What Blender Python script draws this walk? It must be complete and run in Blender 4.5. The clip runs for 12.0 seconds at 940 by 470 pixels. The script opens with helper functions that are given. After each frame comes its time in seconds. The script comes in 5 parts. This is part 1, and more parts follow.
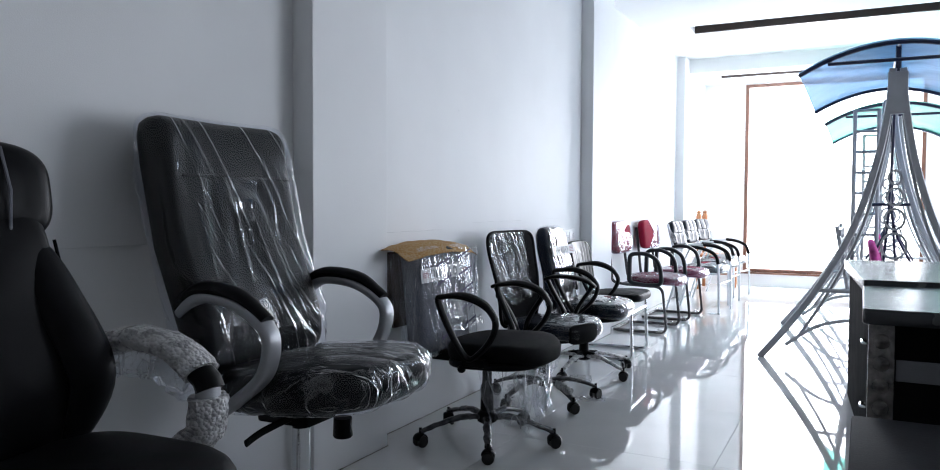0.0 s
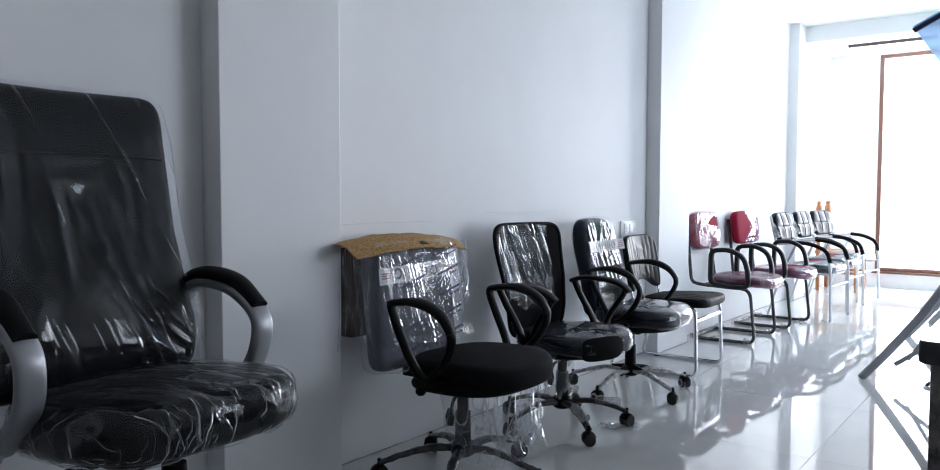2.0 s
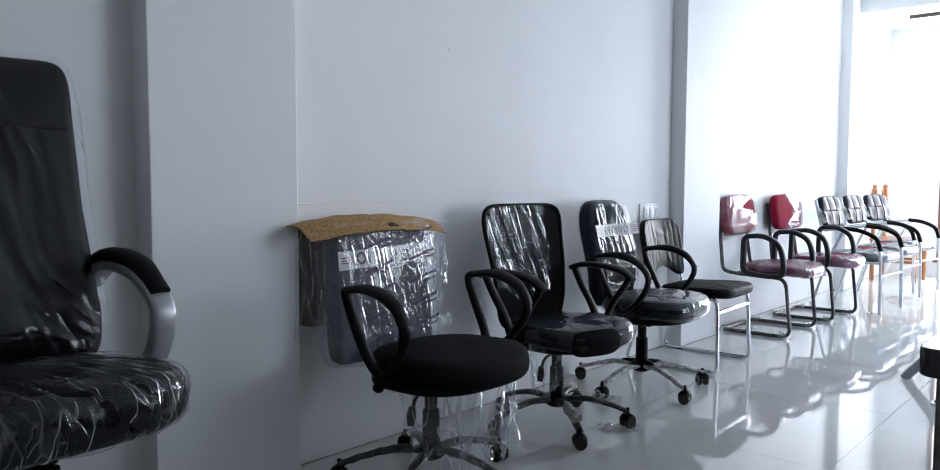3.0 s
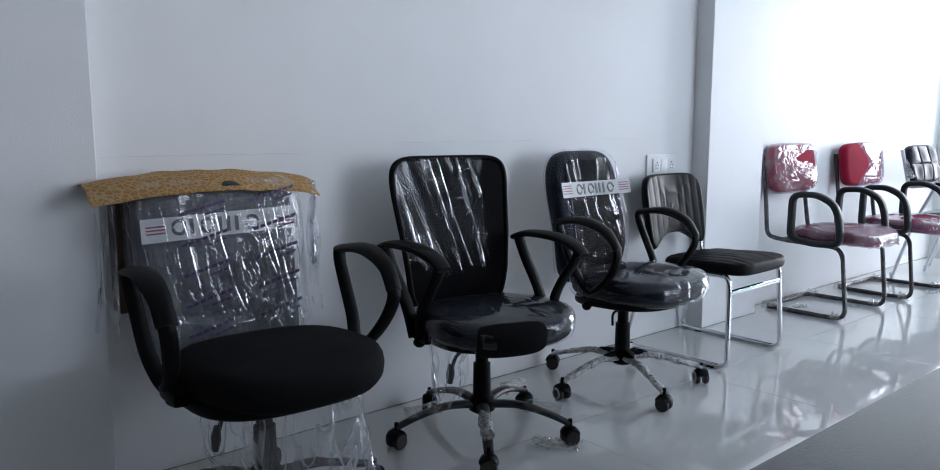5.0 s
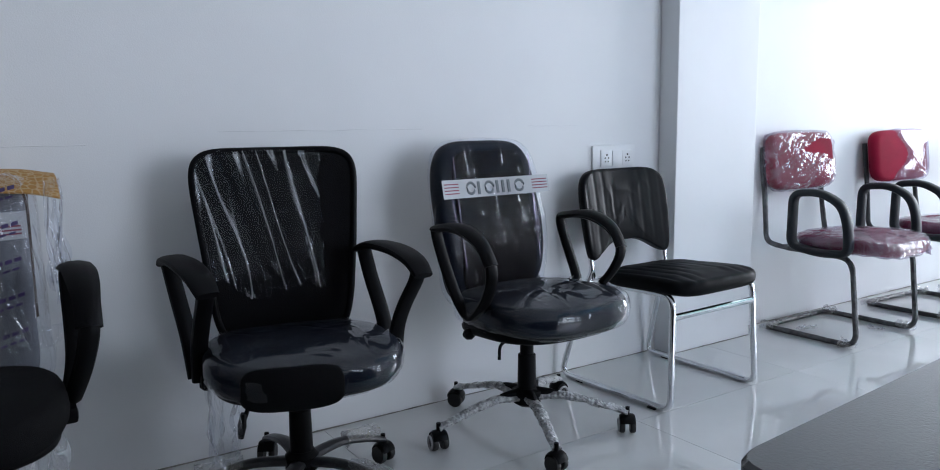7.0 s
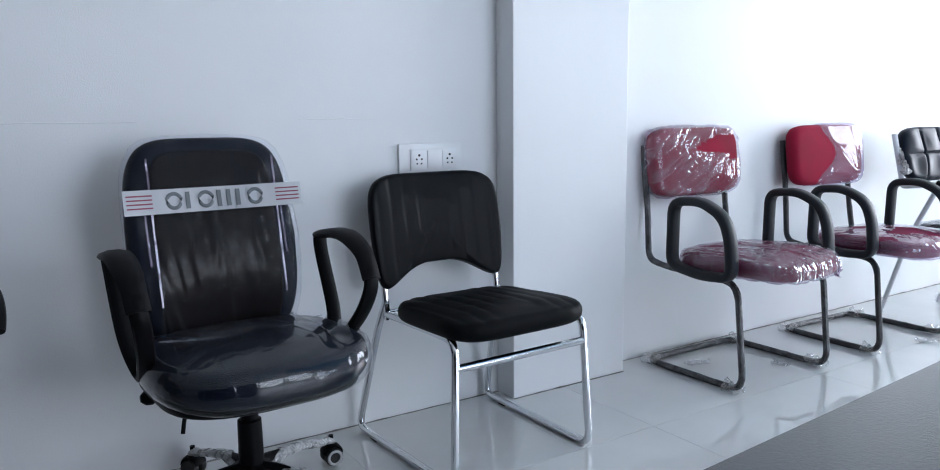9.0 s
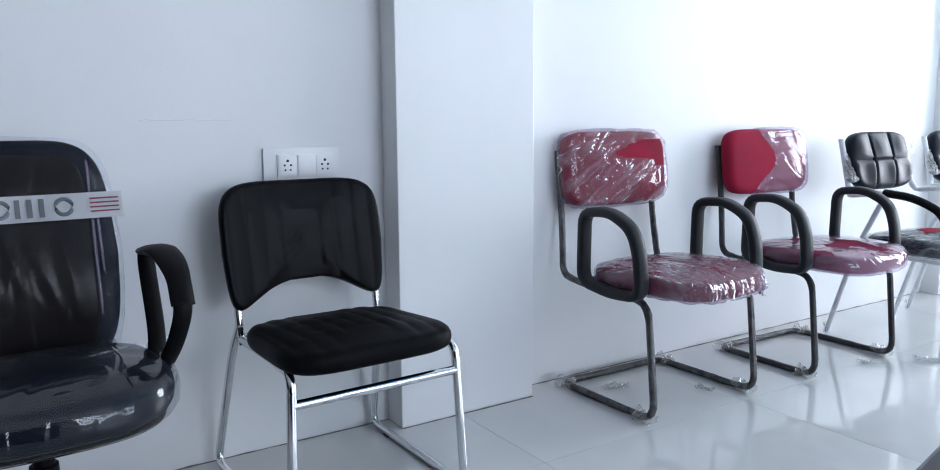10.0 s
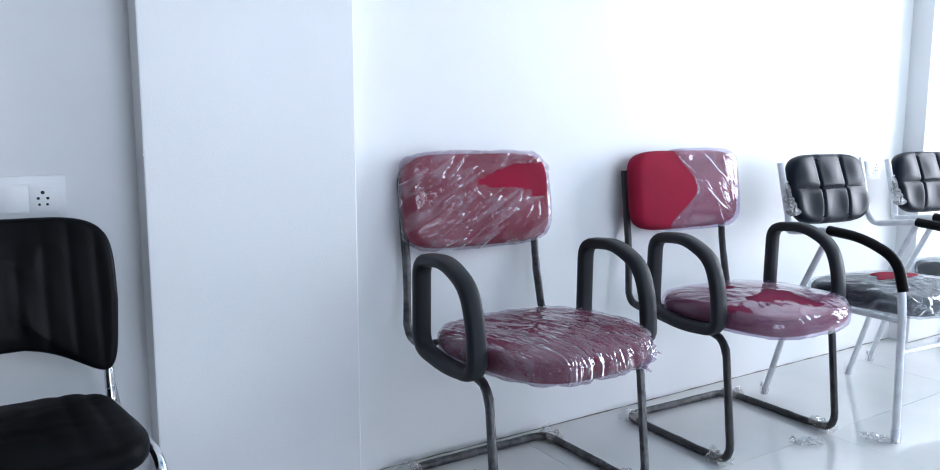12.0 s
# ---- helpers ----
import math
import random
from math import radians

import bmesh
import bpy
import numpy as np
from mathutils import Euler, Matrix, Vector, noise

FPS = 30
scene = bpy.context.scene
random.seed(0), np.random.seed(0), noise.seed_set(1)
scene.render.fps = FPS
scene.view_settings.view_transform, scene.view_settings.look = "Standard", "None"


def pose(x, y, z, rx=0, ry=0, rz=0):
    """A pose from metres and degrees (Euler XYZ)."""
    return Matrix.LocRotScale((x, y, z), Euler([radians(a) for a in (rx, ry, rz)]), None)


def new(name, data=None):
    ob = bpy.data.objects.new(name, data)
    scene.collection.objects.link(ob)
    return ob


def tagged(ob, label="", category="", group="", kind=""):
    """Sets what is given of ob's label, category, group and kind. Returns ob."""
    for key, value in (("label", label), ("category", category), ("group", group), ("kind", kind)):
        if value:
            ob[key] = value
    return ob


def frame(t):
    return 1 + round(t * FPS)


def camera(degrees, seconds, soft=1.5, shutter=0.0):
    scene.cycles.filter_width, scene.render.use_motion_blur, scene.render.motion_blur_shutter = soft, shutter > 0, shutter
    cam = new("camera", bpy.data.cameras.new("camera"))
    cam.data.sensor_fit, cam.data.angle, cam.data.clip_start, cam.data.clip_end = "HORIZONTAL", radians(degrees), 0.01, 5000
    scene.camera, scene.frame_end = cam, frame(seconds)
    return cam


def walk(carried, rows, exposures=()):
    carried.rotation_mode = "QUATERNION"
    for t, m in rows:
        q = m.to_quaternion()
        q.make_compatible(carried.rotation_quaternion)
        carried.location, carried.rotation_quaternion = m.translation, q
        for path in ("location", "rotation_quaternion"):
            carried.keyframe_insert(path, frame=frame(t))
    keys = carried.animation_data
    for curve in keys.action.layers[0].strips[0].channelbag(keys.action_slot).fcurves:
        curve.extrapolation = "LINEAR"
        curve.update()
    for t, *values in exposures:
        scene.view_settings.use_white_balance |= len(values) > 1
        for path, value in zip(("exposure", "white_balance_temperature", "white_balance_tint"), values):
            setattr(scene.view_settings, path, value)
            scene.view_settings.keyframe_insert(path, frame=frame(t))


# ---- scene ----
cam = camera(63.15, 12.0, soft=1.0)
# seconds, x, y, z, yaw, pitch, roll
PATH = [
    (0.0, 0.081, 0.020, 1.087, 27.23, -2.28, -0.24),
    (0.5, 0.160, 0.226, 1.096, 30.12, -2.43, -0.28),
    (1.0, 0.233, 0.463, 1.097, 33.07, -2.62, -0.03),
    (1.5, 0.276, 0.684, 1.081, 35.19, -2.61, -0.12),
    (2.0, 0.315, 0.906, 1.066, 37.46, -2.91, -0.10),
    (2.5, 0.353, 1.106, 1.043, 39.70, -3.17, -0.06),
    (4.5, 0.392, 2.055, 1.033, 47.77, -7.40, -0.37),
    (5.0, 0.392, 2.318, 1.030, 49.75, -7.84, 0.00),
    (5.5, 0.407, 2.561, 1.018, 50.94, -7.65, 0.10),
    (6.0, 0.399, 2.822, 1.005, 52.55, -7.76, 0.60),
    (6.5, 0.400, 3.041, 0.993, 54.91, -7.71, 0.74),
    (8.5, 0.310, 3.974, 0.990, 57.12, -8.57, 0.81),
    (9.0, 0.302, 4.229, 0.980, 57.07, -8.51, 0.64),
    (9.5, 0.304, 4.440, 0.977, 56.99, -8.49, 0.58),
    (10.0, 0.293, 4.668, 0.978, 56.93, -8.37, 0.37),
    (10.5, 0.248, 4.846, 0.988, 56.82, -8.04, 0.17),
    (11.0, 0.190, 5.059, 1.013, 56.86, -7.90, -0.03),
    (11.5, 0.137, 5.265, 1.007, 57.07, -7.53, 0.13),
    (12.0, 0.083, 5.447, 1.009, 57.39, -7.73, -0.12),
]
walk(cam, [(t, pose(x, y, z, 90 + pitch, roll, yaw)) for t, x, y, z, yaw, pitch, roll in PATH],
     exposures=[(0.0, 0.06, 6640, 14), (2.5, -0.04, 6620, 14), (4.5, -0.12, 6570, 14), (9.0, -0.14, 6430, 14), (12.0, -0.12, 6390, 14)])

# ---- light ----
world = bpy.data.worlds.new("sky")
scene.world = world
world.use_nodes = True
wn = world.node_tree.nodes
sky = wn.new("ShaderNodeTexSky")
sky.sky_type, sky.sun_disc = "NISHITA", False
sky.sun_elevation, sky.sun_rotation = radians(48), radians(20)
world.node_tree.links.new(sky.outputs[0], wn["Background"].inputs[0])
wn["Background"].inputs[1].default_value = 0.12


def area_light(name, m, w, h, watts, colour):
    data = bpy.data.lights.new(name, "AREA")
    data.shape, data.size, data.size_y, data.energy, data.color = "RECTANGLE", w, h, watts, colour
    ob = new(name, data)
    ob.matrix_world = m
    return ob


# daylight that enters by the shopfront window and by an unseen, assumed east opening
area_light("window_daylight", pose(-0.3, 11.12, 1.5, -90, 0, 0), 2.1, 2.5, 196, (0.79, 0.88, 1.0))
area_light("assumed_east_daylight", pose(4.38, 7.9, 1.45, 90, 0, 90), 3.7, 2.5, 203, (0.77, 0.87, 1.0))

# ---- materials ----


def mat(name, colour, rough=0.5, metal=0.0, var=0.12, scale=8.0, bump=0.1, fine=120.0, spec=0.5, stretch=(1, 1, 1), rvar=0.1):
    m = bpy.data.materials.new(name)
    m.use_nodes = True
    nt = m.node_tree
    n, l = nt.nodes, nt.links
    b = n["Principled BSDF"]
    b.inputs["Metallic"].default_value = metal
    b.inputs["Specular IOR Level"].default_value = spec
    tc = n.new("ShaderNodeTexCoord")
    mp = n.new("ShaderNodeMapping")
    mp.inputs["Scale"].default_value = stretch
    l.new(tc.outputs["Object"], mp.inputs["Vector"])
    big = n.new("ShaderNodeTexNoise")
    big.inputs["Scale"].default_value, big.inputs["Detail"].default_value = scale, 5
    small = n.new("ShaderNodeTexNoise")
    small.inputs["Scale"].default_value, small.inputs["Detail"].default_value = fine, 3
    for t in (big, small):
        l.new(mp.outputs[0], t.inputs["Vector"])
    ramp = n.new("ShaderNodeValToRGB")
    ramp.color_ramp.elements[0].position, ramp.color_ramp.elements[1].position = 0.3, 0.7
    ramp.color_ramp.elements[0].color = (*[c * (1 - var) for c in colour], 1)
    ramp.color_ramp.elements[1].color = (*[min(1, c * (1 + var)) for c in colour], 1)
    l.new(big.outputs["Fac"], ramp.inputs["Fac"])
    l.new(ramp.outputs[0], b.inputs["Base Color"])
    rr = n.new("ShaderNodeMapRange")
    rr.inputs["To Min"].default_value, rr.inputs["To Max"].default_value = max(0.01, rough * (1 - rvar * 2)), min(1, rough * (1 + rvar * 2))
    l.new(big.outputs["Fac"], rr.inputs["Value"])
    l.new(rr.outputs[0], b.inputs["Roughness"])
    bp = n.new("ShaderNodeBump")
    bp.inputs["Strength"].default_value, bp.inputs["Distance"].default_value = bump, 0.004
    l.new(small.outputs["Fac"], bp.inputs["Height"])
    l.new(bp.outputs[0], b.inputs["Normal"])
    return m


def film_mat(name, haze=0.10, gloss=0.10, rough=0.07, stretch=(14, 14, 5), bump=0.7, tint=(0.97, 0.98, 1.0), rot=(0, 0, 0), shine=1.0, cloud=(0.85, 0.87, 0.9), width=0.06, detail=2.5, fold_glint=0.0, through_light=False, ior=1.42, slackness=1.0, shorts=0.6):
    """Clear packing film: see-through, a little milky, with glossy creases and highlights painted along them."""
    m = bpy.data.materials.new(name)
    m.use_nodes = True
    nt = m.node_tree
    n, l = nt.nodes, nt.links
    n.remove(n["Principled BSDF"])
    out = n["Material Output"]
    tc, mp = n.new("ShaderNodeTexCoord"), n.new("ShaderNodeMapping")
    # turned first, then stretched: the creases run along the turned axes
    mp.vector_type = "TEXTURE"
    mp.inputs["Scale"].default_value = [1 / k for k in stretch]
    mp.inputs["Rotation"].default_value = [radians(a) for a in rot]
    l.new(tc.outputs["Object"], mp.inputs["Vector"])
    no = n.new("ShaderNodeTexNoise")
    no.inputs["Scale"].default_value, no.inputs["Detail"].default_value, no.inputs["Distortion"].default_value = 1.0, detail, 0.25
    l.new(mp.outputs[0], no.inputs["Vector"])
    off = n.new("ShaderNodeMath")
    off.operation = "SUBTRACT"
    off.inputs[1].default_value = 0.5
    l.new(no.outputs["Fac"], off.inputs[0])
    size = n.new("ShaderNodeMath")
    size.operation = "ABSOLUTE"
    l.new(off.outputs[0], size.inputs[0])
    line = n.new("ShaderNodeMapRange")
    line.interpolation_type = "SMOOTHSTEP"
    line.inputs["From Min"].default_value, line.inputs["From Max"].default_value = 0.0, width
    line.inputs["To Min"].default_value, line.inputs["To Max"].default_value = 1.0, 0.0
    l.new(size.outputs[0], line.inputs["Value"])
    soft = n.new("ShaderNodeTexNoise")
    soft.inputs["Scale"].default_value, soft.inputs["Detail"].default_value = 0.5, 2
    l.new(mp.outputs[0], soft.inputs["Vector"])
    # a finer set of short creases, in patches
    tiny = n.new("ShaderNodeTexNoise")
    tiny.inputs["Scale"].default_value, tiny.inputs["Detail"].default_value, tiny.inputs["Distortion"].default_value = 2.3, 1.0, 0.3
    l.new(mp.outputs[0], tiny.inputs["Vector"])
    off2, size2, line2, patch = n.new("ShaderNodeMath"), n.new("ShaderNodeMath"), n.new("ShaderNodeMapRange"), n.new("ShaderNodeMapRange")
    off2.operation, size2.operation, line2.interpolation_type = "SUBTRACT", "ABSOLUTE", "SMOOTHSTEP"
    off2.inputs[1].default_value = 0.5
    l.new(tiny.outputs["Fac"], off2.inputs[0])
    l.new(off2.outputs[0], size2.inputs[0])
    line2.inputs["From Min"].default_value, line2.inputs["From Max"].default_value = 0.0, width * 1.2
    line2.inputs["To Min"].default_value, line2.inputs["To Max"].default_value = shorts, 0.0
    l.new(size2.outputs[0], line2.inputs["Value"])
    patch.inputs["From Min"].default_value, patch.inputs["From Max"].default_value = 0.45, 0.6
    l.new(soft.outputs["Fac"], patch.inputs["Value"])
    short = n.new("ShaderNodeMath")
    short.operation = "MULTIPLY"
    l.new(line2.outputs[0], short.inputs[0])
    l.new(patch.outputs[0], short.inputs[1])
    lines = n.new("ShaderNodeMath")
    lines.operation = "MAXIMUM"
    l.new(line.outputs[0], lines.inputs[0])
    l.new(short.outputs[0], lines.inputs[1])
    both = n.new("ShaderNodeMath")
    both.operation = "MULTIPLY_ADD"
    both.inputs[1].default_value = slackness
    l.new(soft.outputs["Fac"], both.inputs[0])
    l.new(lines.outputs[0], both.inputs[2])
    bp = n.new("ShaderNodeBump")
    bp.inputs["Strength"].default_value, bp.inputs["Distance"].default_value = bump, 0.006
    l.new(both.outputs[0], bp.inputs["Height"])
    clear, milk, shiny = n.new("ShaderNodeBsdfTransparent"), n.new("ShaderNodeBsdfTranslucent" if through_light else "ShaderNodeBsdfDiffuse"), n.new("ShaderNodeBsdfGlossy")
    clear.inputs[0].default_value = (*tint, 1)
    milk.inputs[0].default_value = (*cloud, 1)
    shiny.inputs[0].default_value = (shine, shine, shine, 1)
    shiny.inputs["Roughness"].default_value = rough
    # gloss grows towards grazing, alike on both sides of the sheet
    facing = n.new("ShaderNodeLayerWeight")
    facing.inputs["Blend"].default_value = 0.5
    l.new(bp.outputs[0], facing.inputs["Normal"])
    power = n.new("ShaderNodeMath")
    power.operation = "POWER"
    power.inputs[1].default_value = 5.0
    l.new(facing.outputs["Facing"], power.inputs[0])
    straight = ((ior - 1) / (ior + 1)) ** 2
    fr = n.new("ShaderNodeMath")
    fr.operation = "MULTIPLY_ADD"
    fr.inputs[1].default_value, fr.inputs[2].default_value = 1 - straight, straight
    l.new(power.outputs[0], fr.inputs[0])
    l.new(bp.outputs[0], shiny.inputs["Normal"])
    add = n.new("ShaderNodeMath")
    add.operation, add.use_clamp = "ADD", True
    add.inputs[1].default_value = gloss
    l.new(fr.outputs[0], add.inputs[0])
    a, b = n.new("ShaderNodeMixShader"), n.new("ShaderNodeMixShader")
    # the film is milkier where it is slack; pale highlights are painted along its folds
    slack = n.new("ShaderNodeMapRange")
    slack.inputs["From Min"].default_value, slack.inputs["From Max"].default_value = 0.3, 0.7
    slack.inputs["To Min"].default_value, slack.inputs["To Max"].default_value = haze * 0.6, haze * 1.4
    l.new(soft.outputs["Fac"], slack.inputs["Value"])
    milk_glint = n.new("ShaderNodeMath")
    milk_glint.operation, milk_glint.use_clamp = "MULTIPLY_ADD", True
    milk_glint.inputs[1].default_value = fold_glint
    l.new(lines.outputs[0], milk_glint.inputs[0])
    l.new(slack.outputs[0], milk_glint.inputs[2])
    l.new(milk_glint.outputs[0], a.inputs[0])
    l.new(clear.outputs[0], a.inputs[1])
    l.new(milk.outputs[0], a.inputs[2])
    l.new(add.outputs[0], b.inputs[0])
    l.new(a.outputs[0], b.inputs[1])
    l.new(shiny.outputs[0], b.inputs[2])
    l.new(b.outputs[0], out.inputs[0])
    return m


def glow_mat(name, colour, strength):
    m = bpy.data.materials.new(name)
    m.use_nodes = True
    n, l = m.node_tree.nodes, m.node_tree.links
    n.remove(n["Principled BSDF"])
    e = n.new("ShaderNodeEmission")
    e.inputs[0].default_value, e.inputs[1].default_value = (*colour, 1), strength
    l.new(e.outputs[0], n["Material Output"].inputs[0])
    return m


def mesh_fabric(name):
    """Woven net: fine dark threads with see-through holes."""
    m = mat(name, (0.004, 0.004, 0.005), 0.7, spec=0.1, bump=0.5, fine=300)
    n, l = m.node_tree.nodes, m.node_tree.links
    tc = n.new("ShaderNodeTexCoord")
    waves = []
    for d, k in (("Y", 34), ("Z", 34)):
        w = n.new("ShaderNodeTexWave")
        w.bands_direction = d
        w.inputs["Scale"].default_value, w.inputs["Distortion"].default_value = k, 0.4
        l.new(tc.outputs["Object"], w.inputs["Vector"])
        waves.append(w)
    mul = n.new("ShaderNodeMath")
    mul.operation = "MULTIPLY"
    l.new(waves[0].outputs["Fac"], mul.inputs[0])
    l.new(waves[1].outputs["Fac"], mul.inputs[1])
    sc = n.new("ShaderNodeMath")
    sc.operation = "MULTIPLY"
    sc.inputs[1].default_value = 0.03
    l.new(mul.outputs[0], sc.inputs[0])
    tr, mix = n.new("ShaderNodeBsdfTransparent"), n.new("ShaderNodeMixShader")
    l.new(sc.outputs[0], mix.inputs[0])
    l.new(n["Principled BSDF"].outputs[0], mix.inputs[1])
    l.new(tr.outputs[0], mix.inputs[2])
    l.new(mix.outputs[0], n["Material Output"].inputs[0])
    return m


# for unseen walls: a grey picked to hold down the bounce light
DIM = mat("bounce_grey", (0.56, 0.56, 0.565), 0.6, var=0.05, scale=1.6, bump=0.1, fine=200, spec=0.3)
WALL = mat("wall_paint", (0.80, 0.81, 0.82), 0.55, var=0.035, scale=1.6, bump=0.12, fine=260, spec=0.3)
CEIL = mat("ceiling_paint", (0.82, 0.83, 0.83), 0.7, var=0.03, scale=1.2, bump=0.08, fine=200, spec=0.3)
TILE = mat("polished_tile", (0.62, 0.625, 0.62), 0.035, var=0.05, scale=3.0, bump=0.010, fine=6, spec=1.0, rvar=0.3)
GROUT = mat("grout", (0.56, 0.555, 0.54), 0.9, var=0.12, scale=20, bump=0.3)
COVE = mat("dark_brown_laminate", (0.035, 0.022, 0.017), 0.4, var=0.2)
PLASTIC = mat("black_plastic", (0.0045, 0.0045, 0.0052), 0.42, var=0.15, bump=0.05, fine=400, spec=0.08)
PAD_PU = mat("black_soft_pad", (0.006, 0.006, 0.007), 0.5, var=0.15, bump=0.1, fine=350, spec=0.08)
FABRIC = mat("black_fabric", (0.0038, 0.004, 0.0048), 0.85, var=0.25, bump=0.3, fine=500, spec=0.14)
LEATHER = mat("black_leather", (0.0045, 0.005, 0.006), 0.40, var=0.2, scale=14, bump=0.0, fine=200, spec=0.06)
LEATHER_DULL = mat("black_leather_worn", (0.0035, 0.004, 0.0048), 0.5, var=0.35, scale=10, bump=0.03, fine=300, spec=0.06)
LEATHER_BACK = mat("black_satin_leather", (0.0035, 0.004, 0.005), 0.36, var=0.2, scale=12, bump=0.02, fine=300, spec=0.09)
LEATHER_SOFT = mat("black_soft_leather", (0.006, 0.0063, 0.0075), 0.42, var=0.25, scale=9, bump=0.03, fine=300, spec=0.10)
LEATHER_GLOSS = mat("black_glossy_leather", (0.005, 0.008, 0.015), 0.40, var=0.25, scale=14, bump=0.02, fine=300, spec=0.14)
BROWN = mat("dark_brown_fabric", (0.010, 0.0085, 0.009), 0.9, var=0.2, bump=0.02, fine=420, spec=0.06)
NAVY = mat("dark_navy_upholstery", (0.0045, 0.007, 0.014), 0.5, var=0.2, bump=0.0, fine=800, spec=0.07)
GREYFOAM = mat("grey_foam_fabric", (0.11, 0.115, 0.135), 0.8, var=0.12, bump=0.3, fine=300)
RED = mat("crimson_fabric", (0.24, 0.008, 0.03), 0.85, var=0.12, bump=0.3, fine=450, spec=0.15)
PINK = mat("pink_printed_cloth", (0.42, 0.06, 0.22), 0.85, var=0.5, scale=22, bump=0.2, spec=0.15)
MAROON = mat("maroon_fabric", (0.17, 0.008, 0.04), 0.8, var=0.15, bump=0.2, fine=400, spec=0.15)
CHROME = mat("chrome", (0.72, 0.73, 0.75), 0.12, metal=1.0, var=0.06, bump=0.03)
SILVER = mat("silver_painted_plastic", (0.36, 0.37, 0.39), 0.38, metal=0.55, var=0.06, bump=0.06, fine=500)
BLACKTUBE = mat("black_enamel_tube", (0.03, 0.03, 0.033), 0.35, var=0.4, scale=25, bump=0.2, fine=90, spec=0.35)
WRAPTUBE = mat("film_wrapped_tube", (0.055, 0.055, 0.06), 0.25, var=0.6, scale=30, bump=0.8, fine=70, spec=0.6)
ARMGREY = mat("charcoal_armrest", (0.016, 0.018, 0.022), 0.42, var=0.12, bump=0.06, fine=300, spec=0.2)
WHITETUBE = mat("white_wrapped_tube", (0.62, 0.64, 0.67), 0.3, var=0.12, scale=25, bump=0.6, fine=60)
BUBBLE = mat("bubble_wrap_tape", (0.46, 0.46, 0.46), 0.28, var=0.35, scale=40, bump=1.0, fine=75, spec=0.8)
_n, _l = BUBBLE.node_tree.nodes, BUBBLE.node_tree.links
_v, _tc, _bp = _n.new("ShaderNodeTexVoronoi"), _n.new("ShaderNodeTexCoord"), _n.new("ShaderNodeBump")
_v.inputs["Scale"].default_value = 105
_bp.invert = True
_bp.inputs["Strength"].default_value, _bp.inputs["Distance"].default_value = 1.0, 0.006
_l.new(_tc.outputs["Object"], _v.inputs["Vector"])
_l.new(_v.outputs["Distance"], _bp.inputs["Height"])
_l.new(_bp.outputs[0], _n["Principled BSDF"].inputs["Normal"])
SWINGMETAL = mat("light_grey_powder_coat", (0.36, 0.37, 0.39), 0.4, var=0.1, bump=0.1)
DARKBLUE = mat("navy_enamel", (0.012, 0.016, 0.05), 0.35, var=0.2)
DESKTOP = mat("black_laminate", (0.030, 0.032, 0.036), 0.26, var=0.10, scale=3, bump=0.05, fine=350, spec=0.5)
DESKSIDE = mat("black_board", (0.006, 0.006, 0.007), 0.8, var=0.2, bump=0.1, spec=0.05)
LOWTOP = mat("dull_charcoal_top", (0.035, 0.036, 0.04), 0.75, var=0.3, scale=5, bump=0.3, spec=0.1)
DESKGREY = mat("grey_board", (0.16, 0.165, 0.18), 0.45, var=0.1)
CARVED = mat("wrapped_carved_trim", (0.10, 0.09, 0.085), 0.16, var=0.7, scale=22, bump=1.0, fine=40, spec=0.9)
WOOD = mat("orange_brown_wood", (0.33, 0.13, 0.05), 0.45, var=0.3, scale=6, stretch=(9, 9, 1), bump=0.2, fine=60)
FRAMEBROWN = mat("brown_window_frame", (0.16, 0.075, 0.05), 0.4, var=0.2)
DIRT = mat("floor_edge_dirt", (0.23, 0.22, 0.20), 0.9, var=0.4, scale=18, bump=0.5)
SWITCH = mat("white_switch_plastic", (0.78, 0.79, 0.80), 0.3, var=0.03, bump=0.02)
SLOT = mat("socket_hole", (0.015, 0.015, 0.015), 0.6)
BAND = mat("printed_white_band", (0.74, 0.75, 0.77), 0.45, var=0.05, scale=20, bump=0.2, fine=60)
INK = mat("dark_grey_ink", (0.10, 0.115, 0.125), 0.5)
INKRED = mat("wine_ink", (0.22, 0.03, 0.06), 0.5)
INKPURPLE = mat("purple_ink", (0.055, 0.035, 0.12), 0.45, var=0.3, scale=60)
CRACK = mat("hairline_crack", (0.75, 0.76, 0.77), 0.9)
RUBBER = mat("caster_rubber", (0.012, 0.012, 0.012), 0.5)
CASTERWHITE = mat("caster_grey_tread", (0.42, 0.42, 0.43), 0.5)
# the films carry pale highlight streaks painted along their creases
FILM = film_mat("clear_film", haze=0.08, gloss=0.005, rough=0.08, stretch=(9, 14, 3), bump=0.8, detail=1.5, fold_glint=0.30, width=0.025)
FILM_BIG = film_mat("clear_film_draped", haze=0.002, gloss=0.0, rough=0.06, stretch=(2.5, 11, 0.5), bump=0.55, rot=(22, 0, 0), width=0.040, detail=0.6, fold_glint=0.02, ior=1.42, slackness=1.0, shorts=0.25)
FILM_SEAT = film_mat("clear_film_seat", haze=0.004, gloss=0.0, rough=0.06, stretch=(3, 20, 6), bump=0.7, rot=(0, 0, 26), width=0.022, detail=1.6, fold_glint=0.10, ior=1.40, slackness=0.8)
FILM_TIGHT = film_mat("clear_film_tight", haze=0.002, gloss=0.0, rough=0.035, stretch=(2, 6, 2), bump=0.22, width=0.020, detail=1.0, fold_glint=0.006, ior=1.50, slackness=0.8, shorts=0.2)
